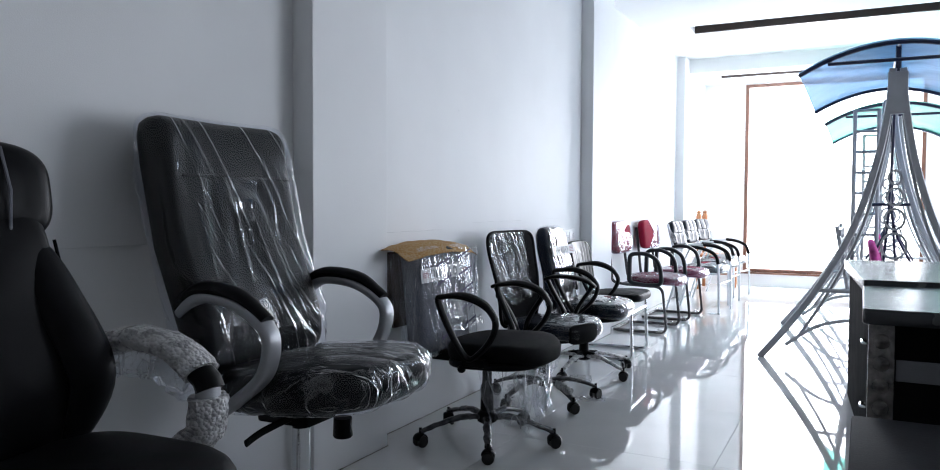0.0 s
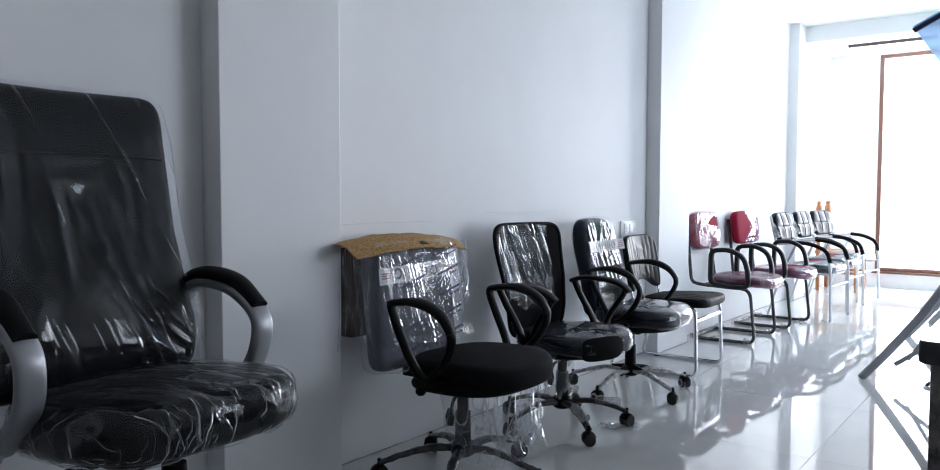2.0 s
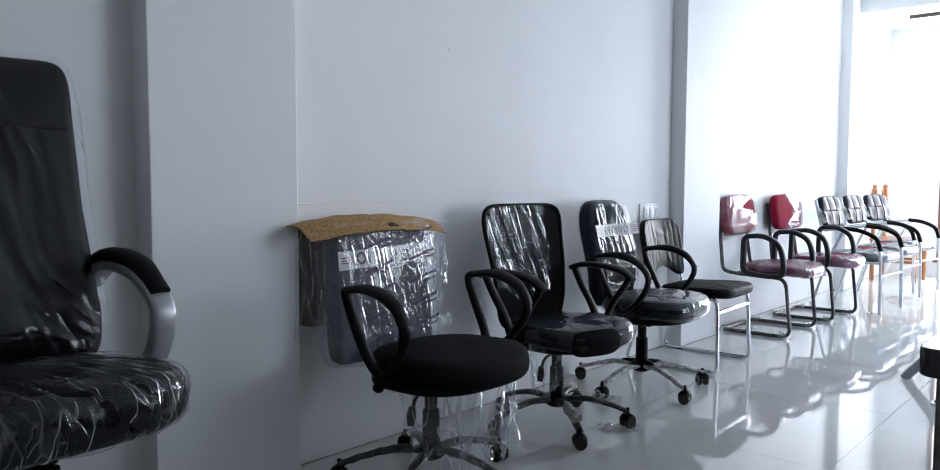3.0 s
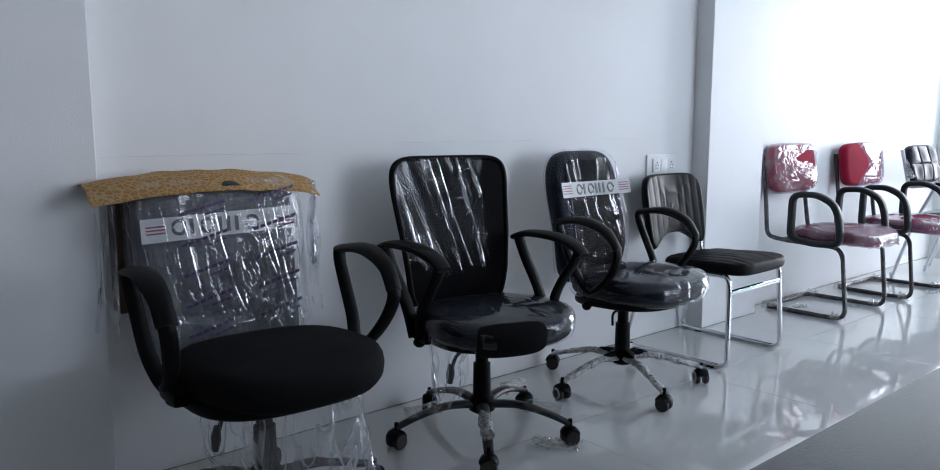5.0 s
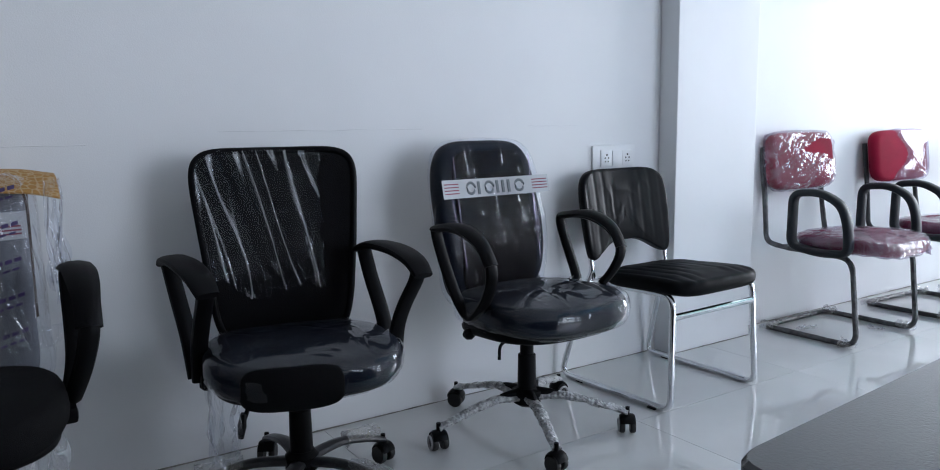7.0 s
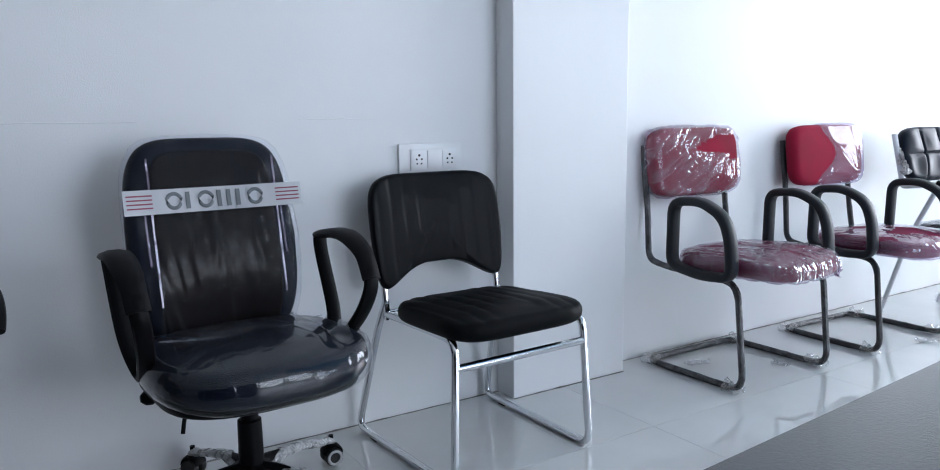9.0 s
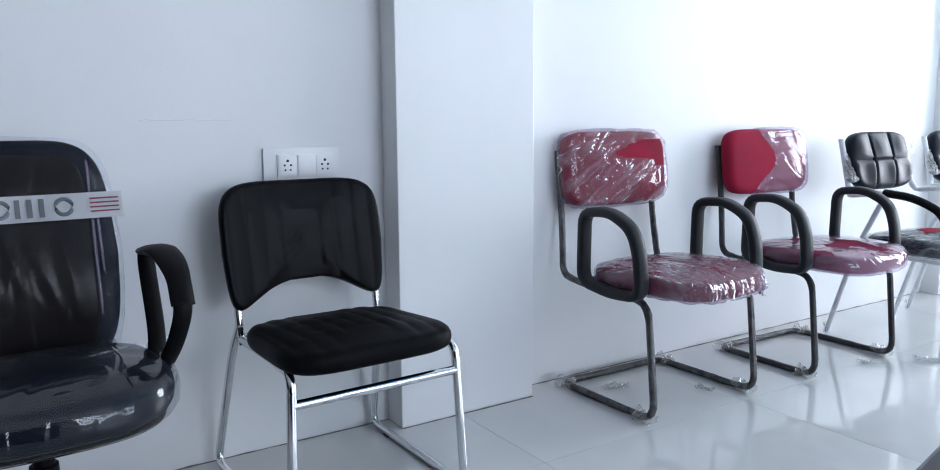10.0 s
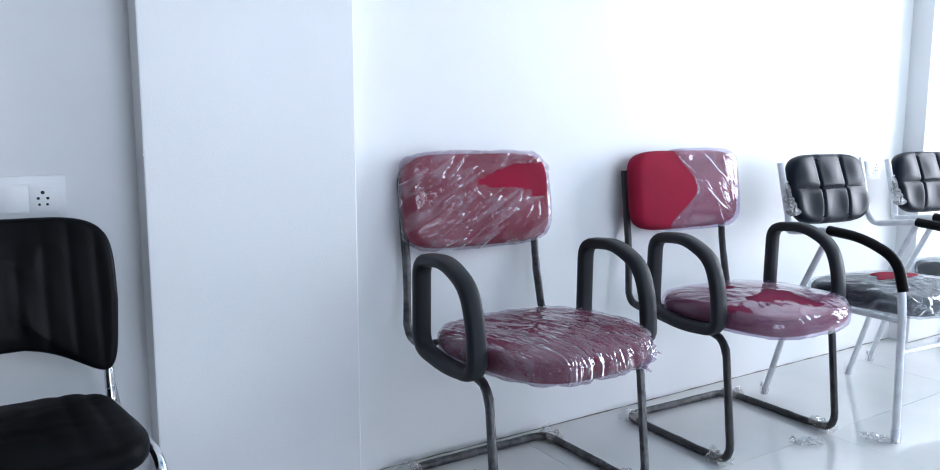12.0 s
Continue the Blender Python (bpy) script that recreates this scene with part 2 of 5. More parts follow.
FILM_BACK = film_mat("clear_film_back", haze=0.004, gloss=0.0, rough=0.14, stretch=(3, 8, 0.8), bump=0.3, rot=(6, 0, 0), width=0.020, detail=1.0, fold_glint=0.02, ior=1.22, slackness=0.9)
FILM_MESH = film_mat("clear_film_streaked", haze=0.002, gloss=0.0, rough=0.09, stretch=(3, 20, 1.3), bump=0.8, rot=(14, 0, 0), width=0.026, detail=1.0, fold_glint=0.28, ior=1.24, slackness=0.5, shorts=0.0)
FILM_BAG = film_mat("printed_bag_film", haze=0.022, gloss=0.005, rough=0.08, stretch=(6, 14, 2), bump=0.9, rot=(10, 0, 0), width=0.035, fold_glint=0.07, ior=1.45)
FILM_RED = film_mat("clear_film_creased", haze=0.062, gloss=0.004, rough=0.08, stretch=(6, 3, 22), bump=0.9, tint=(0.80, 0.74, 0.82), rot=(30, 0, 0), cloud=(0.76, 0.68, 0.80), width=0.05, detail=1.8, fold_glint=0.15, ior=1.42, slackness=1.2)
FILM_RED_SEAT = film_mat("clear_film_creased_seat", haze=0.062, gloss=0.004, rough=0.08, stretch=(3, 18, 5), bump=0.8, tint=(0.80, 0.74, 0.82), rot=(0, 0, 12), cloud=(0.76, 0.68, 0.80), width=0.05, detail=1.8, fold_glint=0.15, ior=1.42, slackness=1.2)
FILM_SCRAP = film_mat("clear_film_crumpled", haze=0.16, gloss=0.01, rough=0.18, stretch=(14, 16, 14), bump=0.8, cloud=(0.72, 0.68, 0.60), width=0.03, detail=2.0, fold_glint=0.15)
FILM_SMOOTH = film_mat("clear_film_smooth", haze=0.10, gloss=0.01, rough=0.08, stretch=(2, 5, 2), bump=0.25, tint=(0.80, 0.74, 0.86), rot=(30, 0, 30), cloud=(0.70, 0.60, 0.80), width=0.02, detail=1.0, ior=1.48, fold_glint=0.03)
FILM_PALE = film_mat("clear_film_pale", haze=0.09, gloss=0.01, rough=0.09, stretch=(3, 18, 10), bump=0.9, tint=(0.9, 0.93, 0.96), rot=(0, 0, 12), cloud=(0.70, 0.77, 0.86), width=0.05, detail=1.8, fold_glint=0.18, ior=1.42, slackness=1.2)
POLY_BLUE = film_mat("blue_polycarbonate", haze=0.40, gloss=0.0, rough=0.3, stretch=(3, 3, 3), bump=0.1, tint=(0.50, 0.72, 0.92), cloud=(0.45, 0.70, 0.96), shine=0.1, through_light=True)
POLY_TEAL = film_mat("teal_polycarbonate", haze=0.40, gloss=0.0, rough=0.3, stretch=(3, 3, 3), bump=0.1, tint=(0.45, 0.88, 0.80), cloud=(0.40, 0.90, 0.80), shine=0.1, through_light=True)
BAND_SHEER = film_mat("sheer_printed_band", haze=0.5, gloss=0.0, rough=0.3, stretch=(5, 9, 5), bump=0.3, cloud=(0.72, 0.73, 0.75), shine=0.6)
NET = mesh_fabric("black_net")

BACKING = mat("brown_cardboard", (0.075, 0.048, 0.038), 0.8, var=0.3, scale=7, bump=0.3, fine=80, spec=0.15)

# cardboard with a printed honeycomb
CARD = mat("printed_cardboard", (0.42, 0.24, 0.10), 0.8, var=0.25, scale=9, bump=0.3, fine=90, spec=0.2)
_n, _l = CARD.node_tree.nodes, CARD.node_tree.links
_v = _n.new("ShaderNodeTexVoronoi")
_v.feature = "DISTANCE_TO_EDGE"
_v.inputs["Scale"].default_value = 64
_tc = _n.new("ShaderNodeTexCoord")
_l.new(_tc.outputs["Object"], _v.inputs["Vector"])
_r = _n.new("ShaderNodeValToRGB")
_r.color_ramp.elements[0].color, _r.color_ramp.elements[1].color = (0.46, 0.32, 0.18, 1), (0.36, 0.19, 0.06, 1)
_r.color_ramp.elements[0].position, _r.color_ramp.elements[1].position = 0.04, 0.13
_l.new(_v.outputs["Distance"], _r.inputs["Fac"])
_l.new(_r.outputs[0], _n["Principled BSDF"].inputs["Base Color"])

# ---- mesh helpers ----


def part(name, bm, material, parent=None, label="", smooth=True):
    """Link a bmesh as one mesh object, under a thing or a part."""
    bmesh.ops.recalc_face_normals(bm, faces=bm.faces)
    me = bpy.data.meshes.new(name)
    bm.to_mesh(me)
    bm.free()
    me.materials.append(material)
    if smooth:
        me.shade_smooth()
        me.set_sharp_from_angle(angle=radians(38))
    ob = new(name, me)
    if parent is not None:
        ob.parent = parent
    if label:
        tagged(ob, label)
    return ob


def thing(name, m, label, category, group=""):
    """An empty at the base of a thing, to carry its parts."""
    ob = new(name)
    ob.empty_display_size = 0.1
    ob.matrix_world = m
    return tagged(ob, label, category, group)


def box(bm, x0, x1, y0, y1, z0, z1, bevel=0.0, seg=2):
    r = bmesh.ops.create_cube(bm, size=1, matrix=Matrix.Translation(((x0 + x1) / 2, (y0 + y1) / 2, (z0 + z1) / 2)) @ Matrix.Diagonal((x1 - x0, y1 - y0, z1 - z0, 1)))
    if bevel:
        edges = {e for v in r["verts"] for e in v.link_edges}
        bmesh.ops.bevel(bm, geom=list(edges), offset=bevel, segments=seg, affect="EDGES", profile=0.6)
    return bm


def boxed(*a, **k):
    return box(bmesh.new(), *a, **k)


def curve(pts, n=6, closed=False):
    """A smooth line through the points."""
    p = [Vector(q) for q in pts]
    out, c = [], len(p)
    for i in range(c if closed else c - 1):
        a = p[(i - 1) % c] if closed or i else p[0]
        b, d = p[i], p[(i + 1) % c]
        e = p[(i + 2) % c] if closed or i + 2 < c else p[-1]
        for k in range(n):
            t = k / n
            out.append(0.5 * (2 * b + (d - a) * t + (2 * a - 5 * b + 4 * d - e) * t * t + (3 * b - a - 3 * d + e) * t ** 3))
    if not closed:
        out.append(p[-1])
    return out


def fillet(pts, r, n=5, closed=False):
    """The polyline with its corners rounded by r."""
    p = [Vector(q) for q in pts]
    out, c = [], len(p)
    for i in range(c):
        if not closed and i in (0, c - 1):
            out.append(p[i])
            continue
        a, b, d = p[i - 1], p[i], p[(i + 1) % c]
        u, w = (a - b), (d - b)
        k = min(r, u.length * 0.49, w.length * 0.49)
        s, e = b + u.normalized() * k, b + w.normalized() * k
        for j in range(n + 1):
            t = j / n
            out.append((1 - t) ** 2 * s + 2 * t * (1 - t) * b + t * t * e)
    return out


def tube(bm, pts, r, seg=10, closed=False, side=None, taper=None, wob=0.0, power=2.0):
    """Sweep an ellipse r (or (across, up)) along the points; side fixes the across direction."""
    p = [Vector(q) for q in pts]
    ra, rb = r if isinstance(r, tuple) else (r, r)
    rings, c, ref = [], len(p), None
    for i in range(c):
        a, d = (p[i - 1], p[(i + 1) % c]) if closed else (p[max(i - 1, 0)], p[min(i + 1, c - 1)])
        t = (d - a).normalized()
        if side is not None:
            ref = Vector(side)
        elif ref is None:
            ref = Vector((0, 0, 1)) if abs(t.z) < 0.9 else Vector((1, 0, 0))
        u = (ref - t * ref.dot(t)).normalized()
        ref = u
        w = t.cross(u)
        k = taper(i / (c - 1)) if taper else 1.0
        ring = []
        for j in range(seg):
            an = 2 * math.pi * j / seg
            ca, sa = math.cos(an), math.sin(an)
            if power != 2.0:
                ca, sa = math.copysign(abs(ca) ** (2 / power), ca), math.copysign(abs(sa) ** (2 / power), sa)
            q = p[i] + k * (u * ca * ra + w * sa * rb)
            if wob:
                q += (q - p[i]).normalized() * wob * noise.noise(q * 60)
            ring.append(bm.verts.new(q))
        rings.append(ring)
    for i in range(c if closed else c - 1):
        a, b = rings[i], rings[(i + 1) % c]
        for j in range(seg):
            bm.faces.new((a[j], a[(j + 1) % seg], b[(j + 1) % seg], b[j]))
    if not closed:
        bm.faces.new(rings[0][::-1])
        bm.faces.new(rings[-1])
    return bm


def tubed(*a, **k):
    return tube(bmesh.new(), *a, **k)


def lathe(bm, prof, at=(0, 0, 0), seg=20, axis="z"):
    """Turn the profile [(radius, height)] about an axis through at."""
    rings = []
    for r, h in prof:
        ring = []
        for j in range(seg):
            an = 2 * math.pi * j / seg
            c, s = r * math.cos(an), r * math.sin(an)
            q = {"z": (c, s, h), "y": (c, h, s), "x": (h, c, s)}[axis]
            ring.append(bm.verts.new(Vector(at) + Vector(q)))
        rings.append(ring)
    for a, b in zip(rings, rings[1:]):
        for j in range(seg):
            bm.faces.new((a[j], a[(j + 1) % seg], b[(j + 1) % seg], b[j]))
    bm.faces.new(rings[0][::-1])
    bm.faces.new(rings[-1])
    return bm


def lathed(*a, **k):
    return lathe(bmesh.new(), *a, **k)


def oval(a, b, n=2.6, count=48, warp=None):
    """A rounded-rectangle outline; warp(u, v) may reshape it."""
    out = []
    for i in range(count):
        t = 2 * math.pi * i / count
        c, s = math.cos(t), math.sin(t)
        u, v = a * math.copysign(abs(c) ** (2 / n), c), b * math.copysign(abs(s) ** (2 / n), s)
        out.append(warp(u, v) if warp else (u, v))
    return out


def cushion(outline, thick, crown=0.015, edge=0.35, place=None, inner=7, ripple=None, back_flat=False, grow=0.0):
    """An upholstered pad: outline in (u, v), thickness along w, with soft edges and a crowned face; place maps (u, v, w) to space."""
    bm = bmesh.new()
    size = min(max(abs(u) for u, v in outline), max(abs(v) for u, v in outline))
    h = thick / 2 + grow
    e = edge * thick
    rings = []
    sides = [(-90 + 180 * j / 8) for j in range(9)]
    seq = []
    cu, cv = sum(u for u, v in outline) / len(outline), sum(v for u, v in outline) / len(outline)
    for k in range(1, inner + 1):
        f = k / (inner + 1)
        seq.append((f * (1 - e / size), -h - (0 if back_flat else crown * 0.4 * (1 - f * f))))
    for a in sides:
        c, s = math.cos(radians(a)), math.sin(radians(a))
        seq.append((1 - e / size * (1 - c) + grow / size, math.copysign(abs(s) ** 0.8, s) * h))
    for k in range(inner, 0, -1):
        f = k / (inner + 1)
        seq.append((f * (1 - e / size), h + crown * (1 - f * f)))
    put = place or (lambda u, v, w: Vector((u, v, w)))
    for f, w in seq:
        ring = []
        for u, v in outline:
            uu, vv, ww = cu + (u - cu) * f, cv + (v - cv) * f, w
            if ripple:
                ww += ripple(uu, vv, w > 0)
            ring.append(bm.verts.new(put(uu, vv, ww)))
        rings.append(ring)
    c = len(outline)
    for a, b in zip(rings, rings[1:]):
        for j in range(c):
            bm.faces.new((a[j], a[(j + 1) % c], b[(j + 1) % c], b[j]))
    for ring, w in ((rings[0], seq[0][1]), (rings[-1], seq[-1][1])):
        mid = bm.verts.new(sum((v.co for v in ring), Vector()) / c)
        for j in range(c):
            bm.faces.new((ring[j], ring[(j + 1) % c], mid))
    return bm


def ridge(p):
    return 1 - 2 * abs(noise.noise(p))


def crease(bm, amount, scale, seed=0.0, sharp=1.0):
    """Push a film's vertices out in long folds; scale is a folds-per-metre vector."""
    bm.normal_update()
    sx = Vector(scale)
    moves = []
    for v in bm.verts:
        q = Vector((v.co.x * sx.x, v.co.y * sx.y, v.co.z * sx.z)) + Vector((seed, seed * 0.7, seed * 1.3))
        k = max(0.0, ridge(q)) ** 4 * 0.7 + max(0.0, ridge(q * 2.3)) ** 4 * 0.4
        moves.append((v, v.normal * amount * k * sharp))
    for v, d in moves:
        v.co += d
    return bm


def folded(bm, amount, across, along, seed=0.0, sharp=3.0, ease=lambda c: 1.0):
    """Raise long film folds; across(co) runs over the folds, along(co) runs with them, ease(co) calms them."""
    bm.normal_update()
    moves = []
    for v in bm.verts:
        a, b = across(v.co), along(v.co)
        k = max(0.0, ridge(Vector((a, b, seed)))) ** sharp * 0.7 + max(0.0, ridge(Vector((a * 2.1 + 3, b * 1.6, seed + 5)))) ** sharp * 0.45
        k *= 0.55 + 0.9 * max(0.0, 0.5 + noise.noise(Vector((a * 0.25, b * 0.8, seed + 11))))
        moves.append((v, v.normal * amount * k * ease(v.co)))
    for v, d in moves:
        v.co += d
    return bm


def leaning(x0, z0, lean, bow=0.0, wrap=0.0):
    """Places a backrest: v runs up a line that leans back by lean degrees, w comes forward; bow bulges the lumbar, wrap curves the sides forward."""
    c, s = math.cos(radians(lean)), math.sin(radians(lean))

    def put(u, v, w):
        f = w + bow * math.exp(-((v - 0.12) / 0.16) ** 2) + wrap * u * u
        return Vector((x0 - v * s + f * c, u, z0 + v * c + f * s))
    return put


def flat(x0, z0, tilt=0.0, dip=0.0, waterfall=0.0):
    """Places a seat: u runs across, v forward; dip hollows it, waterfall turns the front edge down."""
    t = math.tan(radians(tilt))

    def put(u, v, w):
        return Vector((x0 + v, u, z0 + w + v * t - dip * math.exp(-(u / 0.12) ** 2) - waterfall * max(0.0, v - 0.08) ** 2))
    return put

# ---- the room ----
W, E, S, N, CEILING, LOW = -1.9, 4.3, -2.6, 11.0, 2.82, 2.74


def structure(name, bm, material, label, category="", smooth=False):
    return tagged(part(name, bm, material, smooth=smooth), label, category, kind="structure")


west = bmesh.new()
box(west, W - 0.2, W, S, N, 0, 3.0)
structure("wall_west", west, WALL, "long white painted showroom wall behind the chairs", "wall")
for y0, y1 in ((2.362, 2.878), (5.765, 6.294), (9.17, 9.7)):
    structure("pillar", boxed(W - 0.002, W + 0.097, y0, y1, 0, CEILING + 0.01, bevel=0.004), WALL, "shallow white painted pillar standing out of the wall", "pillar")
# unseen wall that closes the room, its tone set for bounce light
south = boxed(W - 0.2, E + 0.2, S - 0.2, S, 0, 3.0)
structure("wall_south", south, DIM, "unseen plain end wall, its grey tuned for bounce light", "wall")
# north wall with the tall window
north = bmesh.new()
box(north, W - 0.2, -1.37, N, N + 0.2, 0, 3.0)
box(north, 0.75, E + 0.2, N, N + 0.2, 0, 3.0)
box(north, -1.37, 0.75, N, N + 0.2, 2.72, 3.0)
box(north, -1.37, 0.75, N, N + 0.2, 0, 0.19)
structure("wall_north", north, WALL, "white end wall with a tall window over a low kerb", "wall")
# unseen east wall with an opening added for the side light
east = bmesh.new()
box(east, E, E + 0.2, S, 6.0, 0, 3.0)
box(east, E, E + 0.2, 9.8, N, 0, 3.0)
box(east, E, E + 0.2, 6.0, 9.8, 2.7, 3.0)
structure("wall_east", east, DIM, "unseen side wall, bounce grey, with an added opening for side light", "wall")

window = structure("window_1", boxed(-1.37, -1.325, N - 0.012, N + 0.06, 0.19, 2.72, bevel=0.004), FRAMEBROWN, "tall brown-framed shop window, daylight behind it", "window")
for x0, x1, z0, z1, nm in ((0.705, 0.75, 0.19, 2.72, "window_frame"), (-1.325, 0.705, 2.675, 2.72, "window_frame"), (-1.37, 0.75, 0.192, 0.235, "window_frame")):
    part(nm, boxed(x0, x1, N - 0.010, N + 0.06, z0, z1, bevel=0.004), FRAMEBROWN, window, smooth=False)
part("window_sill", boxed(-1.40, 0.78, N - 0.05, N + 0.002, 0.165, 0.19, bevel=0.004), FRAMEBROWN, window, "brown sill strip on the low kerb", smooth=False)
structure("backdrop", boxed(-8, 8, 13.0, 13.05, -1, 6), glow_mat("bright_sky", (0.93, 0.97, 1.0), 6.0), "overexposed daylight outside the window", "backdrop")
structure("ground", boxed(-40, 40, -40, 40, -0.32, -0.26), GROUT, "ground outside the shop", "ground")

# ceiling with a recessed slot, a beam, and a lower strip before the window
ceil = bmesh.new()
box(ceil, W, E, S, 7.66, CEILING, CEILING + 0.2)
box(ceil, W, -1.47, 7.66, 7.98, CEILING, CEILING + 0.2)
box(ceil, W, E, 7.98, 9.40, CEILING, CEILING + 0.2)
box(ceil, W, E, 9.40, 9.66, 2.66, CEILING + 0.2)
box(ceil, W, E, 9.66, 10.21, LOW, CEILING + 0.2)
box(ceil, W, -1.60, 10.21, 10.40, LOW, CEILING + 0.2)
box(ceil, W, E, 10.40, N, LOW, CEILING + 0.2)
structure("ceiling", ceil, CEIL, "white plaster ceiling with a dropped strip by the window", "ceiling")
structure("ceiling_slot", boxed(-1.466, E, 7.95, 7.976, CEILING - 0.005, CEILING + 0.16), COVE, "dark brown board inside the long ceiling recess", "ceiling recess")
structure("ceiling_slot", boxed(-1.466, E, 7.662, 7.95, CEILING + 0.15, CEILING + 0.17), COVE, "dark brown top of the long ceiling recess", "ceiling recess")
structure("curtain_slot", boxed(-1.596, E, 10.384, 10.398, LOW - 0.003, LOW + 0.12), COVE, "dark board in the curtain slot of the lower ceiling", "ceiling recess")

# ---- chairs: shared pieces ----
CHAIRS = "chairs along the wall"


def caster(leg, x, y, ang, plain=True):
    """A twin-wheel caster under the tip of a base leg."""
    c, s = math.cos(ang), math.sin(ang)
    bm = bmesh.new()
    for off in (-0.017, 0.017):
        lathe(bm, [(0.010, -0.009), (0.024, -0.009), (0.027, -0.004), (0.027, 0.004), (0.024, 0.009), (0.010, 0.009)], seg=16, axis="y")
        for v in bm.verts:
            if v.tag is False:
                v.co += Vector((0, off, 0))
                v.tag = True
    m = Matrix.Translation((x, y, 0.0275)) @ Matrix.Rotation(ang, 4, "Z")
    bmesh.ops.transform(bm, matrix=m, verts=bm.verts)
    w = part("caster_wheel", bm, RUBBER, leg)
    hood = bmesh.new()
    tube(hood, [(0.026 * math.cos(a), 0, 0.026 * math.sin(a) + 0.006) for a in [radians(k) for k in range(10, 171, 20)]], (0.024, 0.006), seg=8, side=(0, 1, 0))
    lathe(hood, [(0.007, 0.02), (0.007, 0.06)], seg=10)
    bmesh.ops.transform(hood, matrix=m, verts=hood.verts)
    part("caster_hood", hood, PLASTIC, leg)
    if not plain:
        ring = bmesh.new()
        for off in (0.0275,):
            tube(ring, [(0.019 * math.cos(a), off, 0.019 * math.sin(a)) for a in [radians(k) for k in range(0, 360, 24)]], 0.004, seg=6, closed=True)
        bmesh.ops.transform(ring, matrix=m, verts=ring.verts)
        part("caster_ring", ring, CASTERWHITE, leg, "pale ring on the caster")


def star_base(root, material, turn=0.0, reach=0.29, rise=0.115, top=0.40, wrap=False, rings=False, tip=0.07):
    """Five-armed base with casters, a gas lift and its sleeve."""
    for k in range(5):
        a = radians(turn + 72 * k)
        c, s = math.cos(a), math.sin(a)
        line = curve([(0.03 * c, 0.03 * s, rise), (0.13 * c, 0.13 * s, rise + 0.005), (0.23 * c, 0.23 * s, rise - 0.018), (reach * c, reach * s, tip)], 5)
        leg = part("base_leg", tubed(line, (0.022, 0.014), seg=10, side=(-s, c, 0), taper=lambda t: 1.0 - 0.3 * t, wob=0.006 if wrap else 0), material, root, "base arm wound with packing film" if wrap else "")
        caster(leg, reach * c, reach * s, a + 0.6 + k, plain=not rings)
    part("base_hub", lathed([(0.030, rise - 0.03), (0.045, rise - 0.02), (0.045, rise + 0.015), (0.033, rise + 0.03)]), PLASTIC, root)
    part("gas_lift_sleeve", lathed([(0.031, rise + 0.028), (0.029, rise + 0.14), (0.025, rise + 0.142)]), PLASTIC, root)
    part("gas_lift", lathed([(0.022, rise + 0.14), (0.022, top - 0.03)]), PLASTIC, root)
    part("tilt_mechanism", boxed(-0.11, 0.08, -0.075, 0.075, top - 0.05, top - 0.005, bevel=0.012), PLASTIC, root)


def levers(root, z, bent=False):
    b = bmesh.new()
    tube(b, [(-0.02, -0.06, z), (-0.01, -0.21, z - 0.005)], 0.005, seg=8)
    lathe(b, [(0.008, -0.245), (0.017, -0.235), (0.019, -0.222), (0.010, -0.205)], at=(-0.01, 0, z - 0.005), seg=12, axis="y")
    part("tilt_knob", b, PLASTIC, root)
    if bent:
        part("height_lever", tubed(fillet([(0.07, -0.05, z - 0.01), (0.07, -0.17, z - 0.03), (0.08, -0.18, z - 0.075)], 0.02), 0.005, seg=8), PLASTIC, root)
    else:
        b = tubed(fillet([(0.06, -0.05, z - 0.02), (0.06, -0.13, z - 0.04), (0.065, -0.15, z - 0.09)], 0.03), 0.006, seg=8)
        tube(b, [(0.065, -0.15, z - 0.07), (0.067, -0.155, z - 0.10), (0.07, -0.16, z - 0.13)], (0.022, 0.011), seg=10, taper=lambda t: 0.6 + 0.4 * math.sin(t * 3))
        part("height_lever", b, PLASTIC, root)


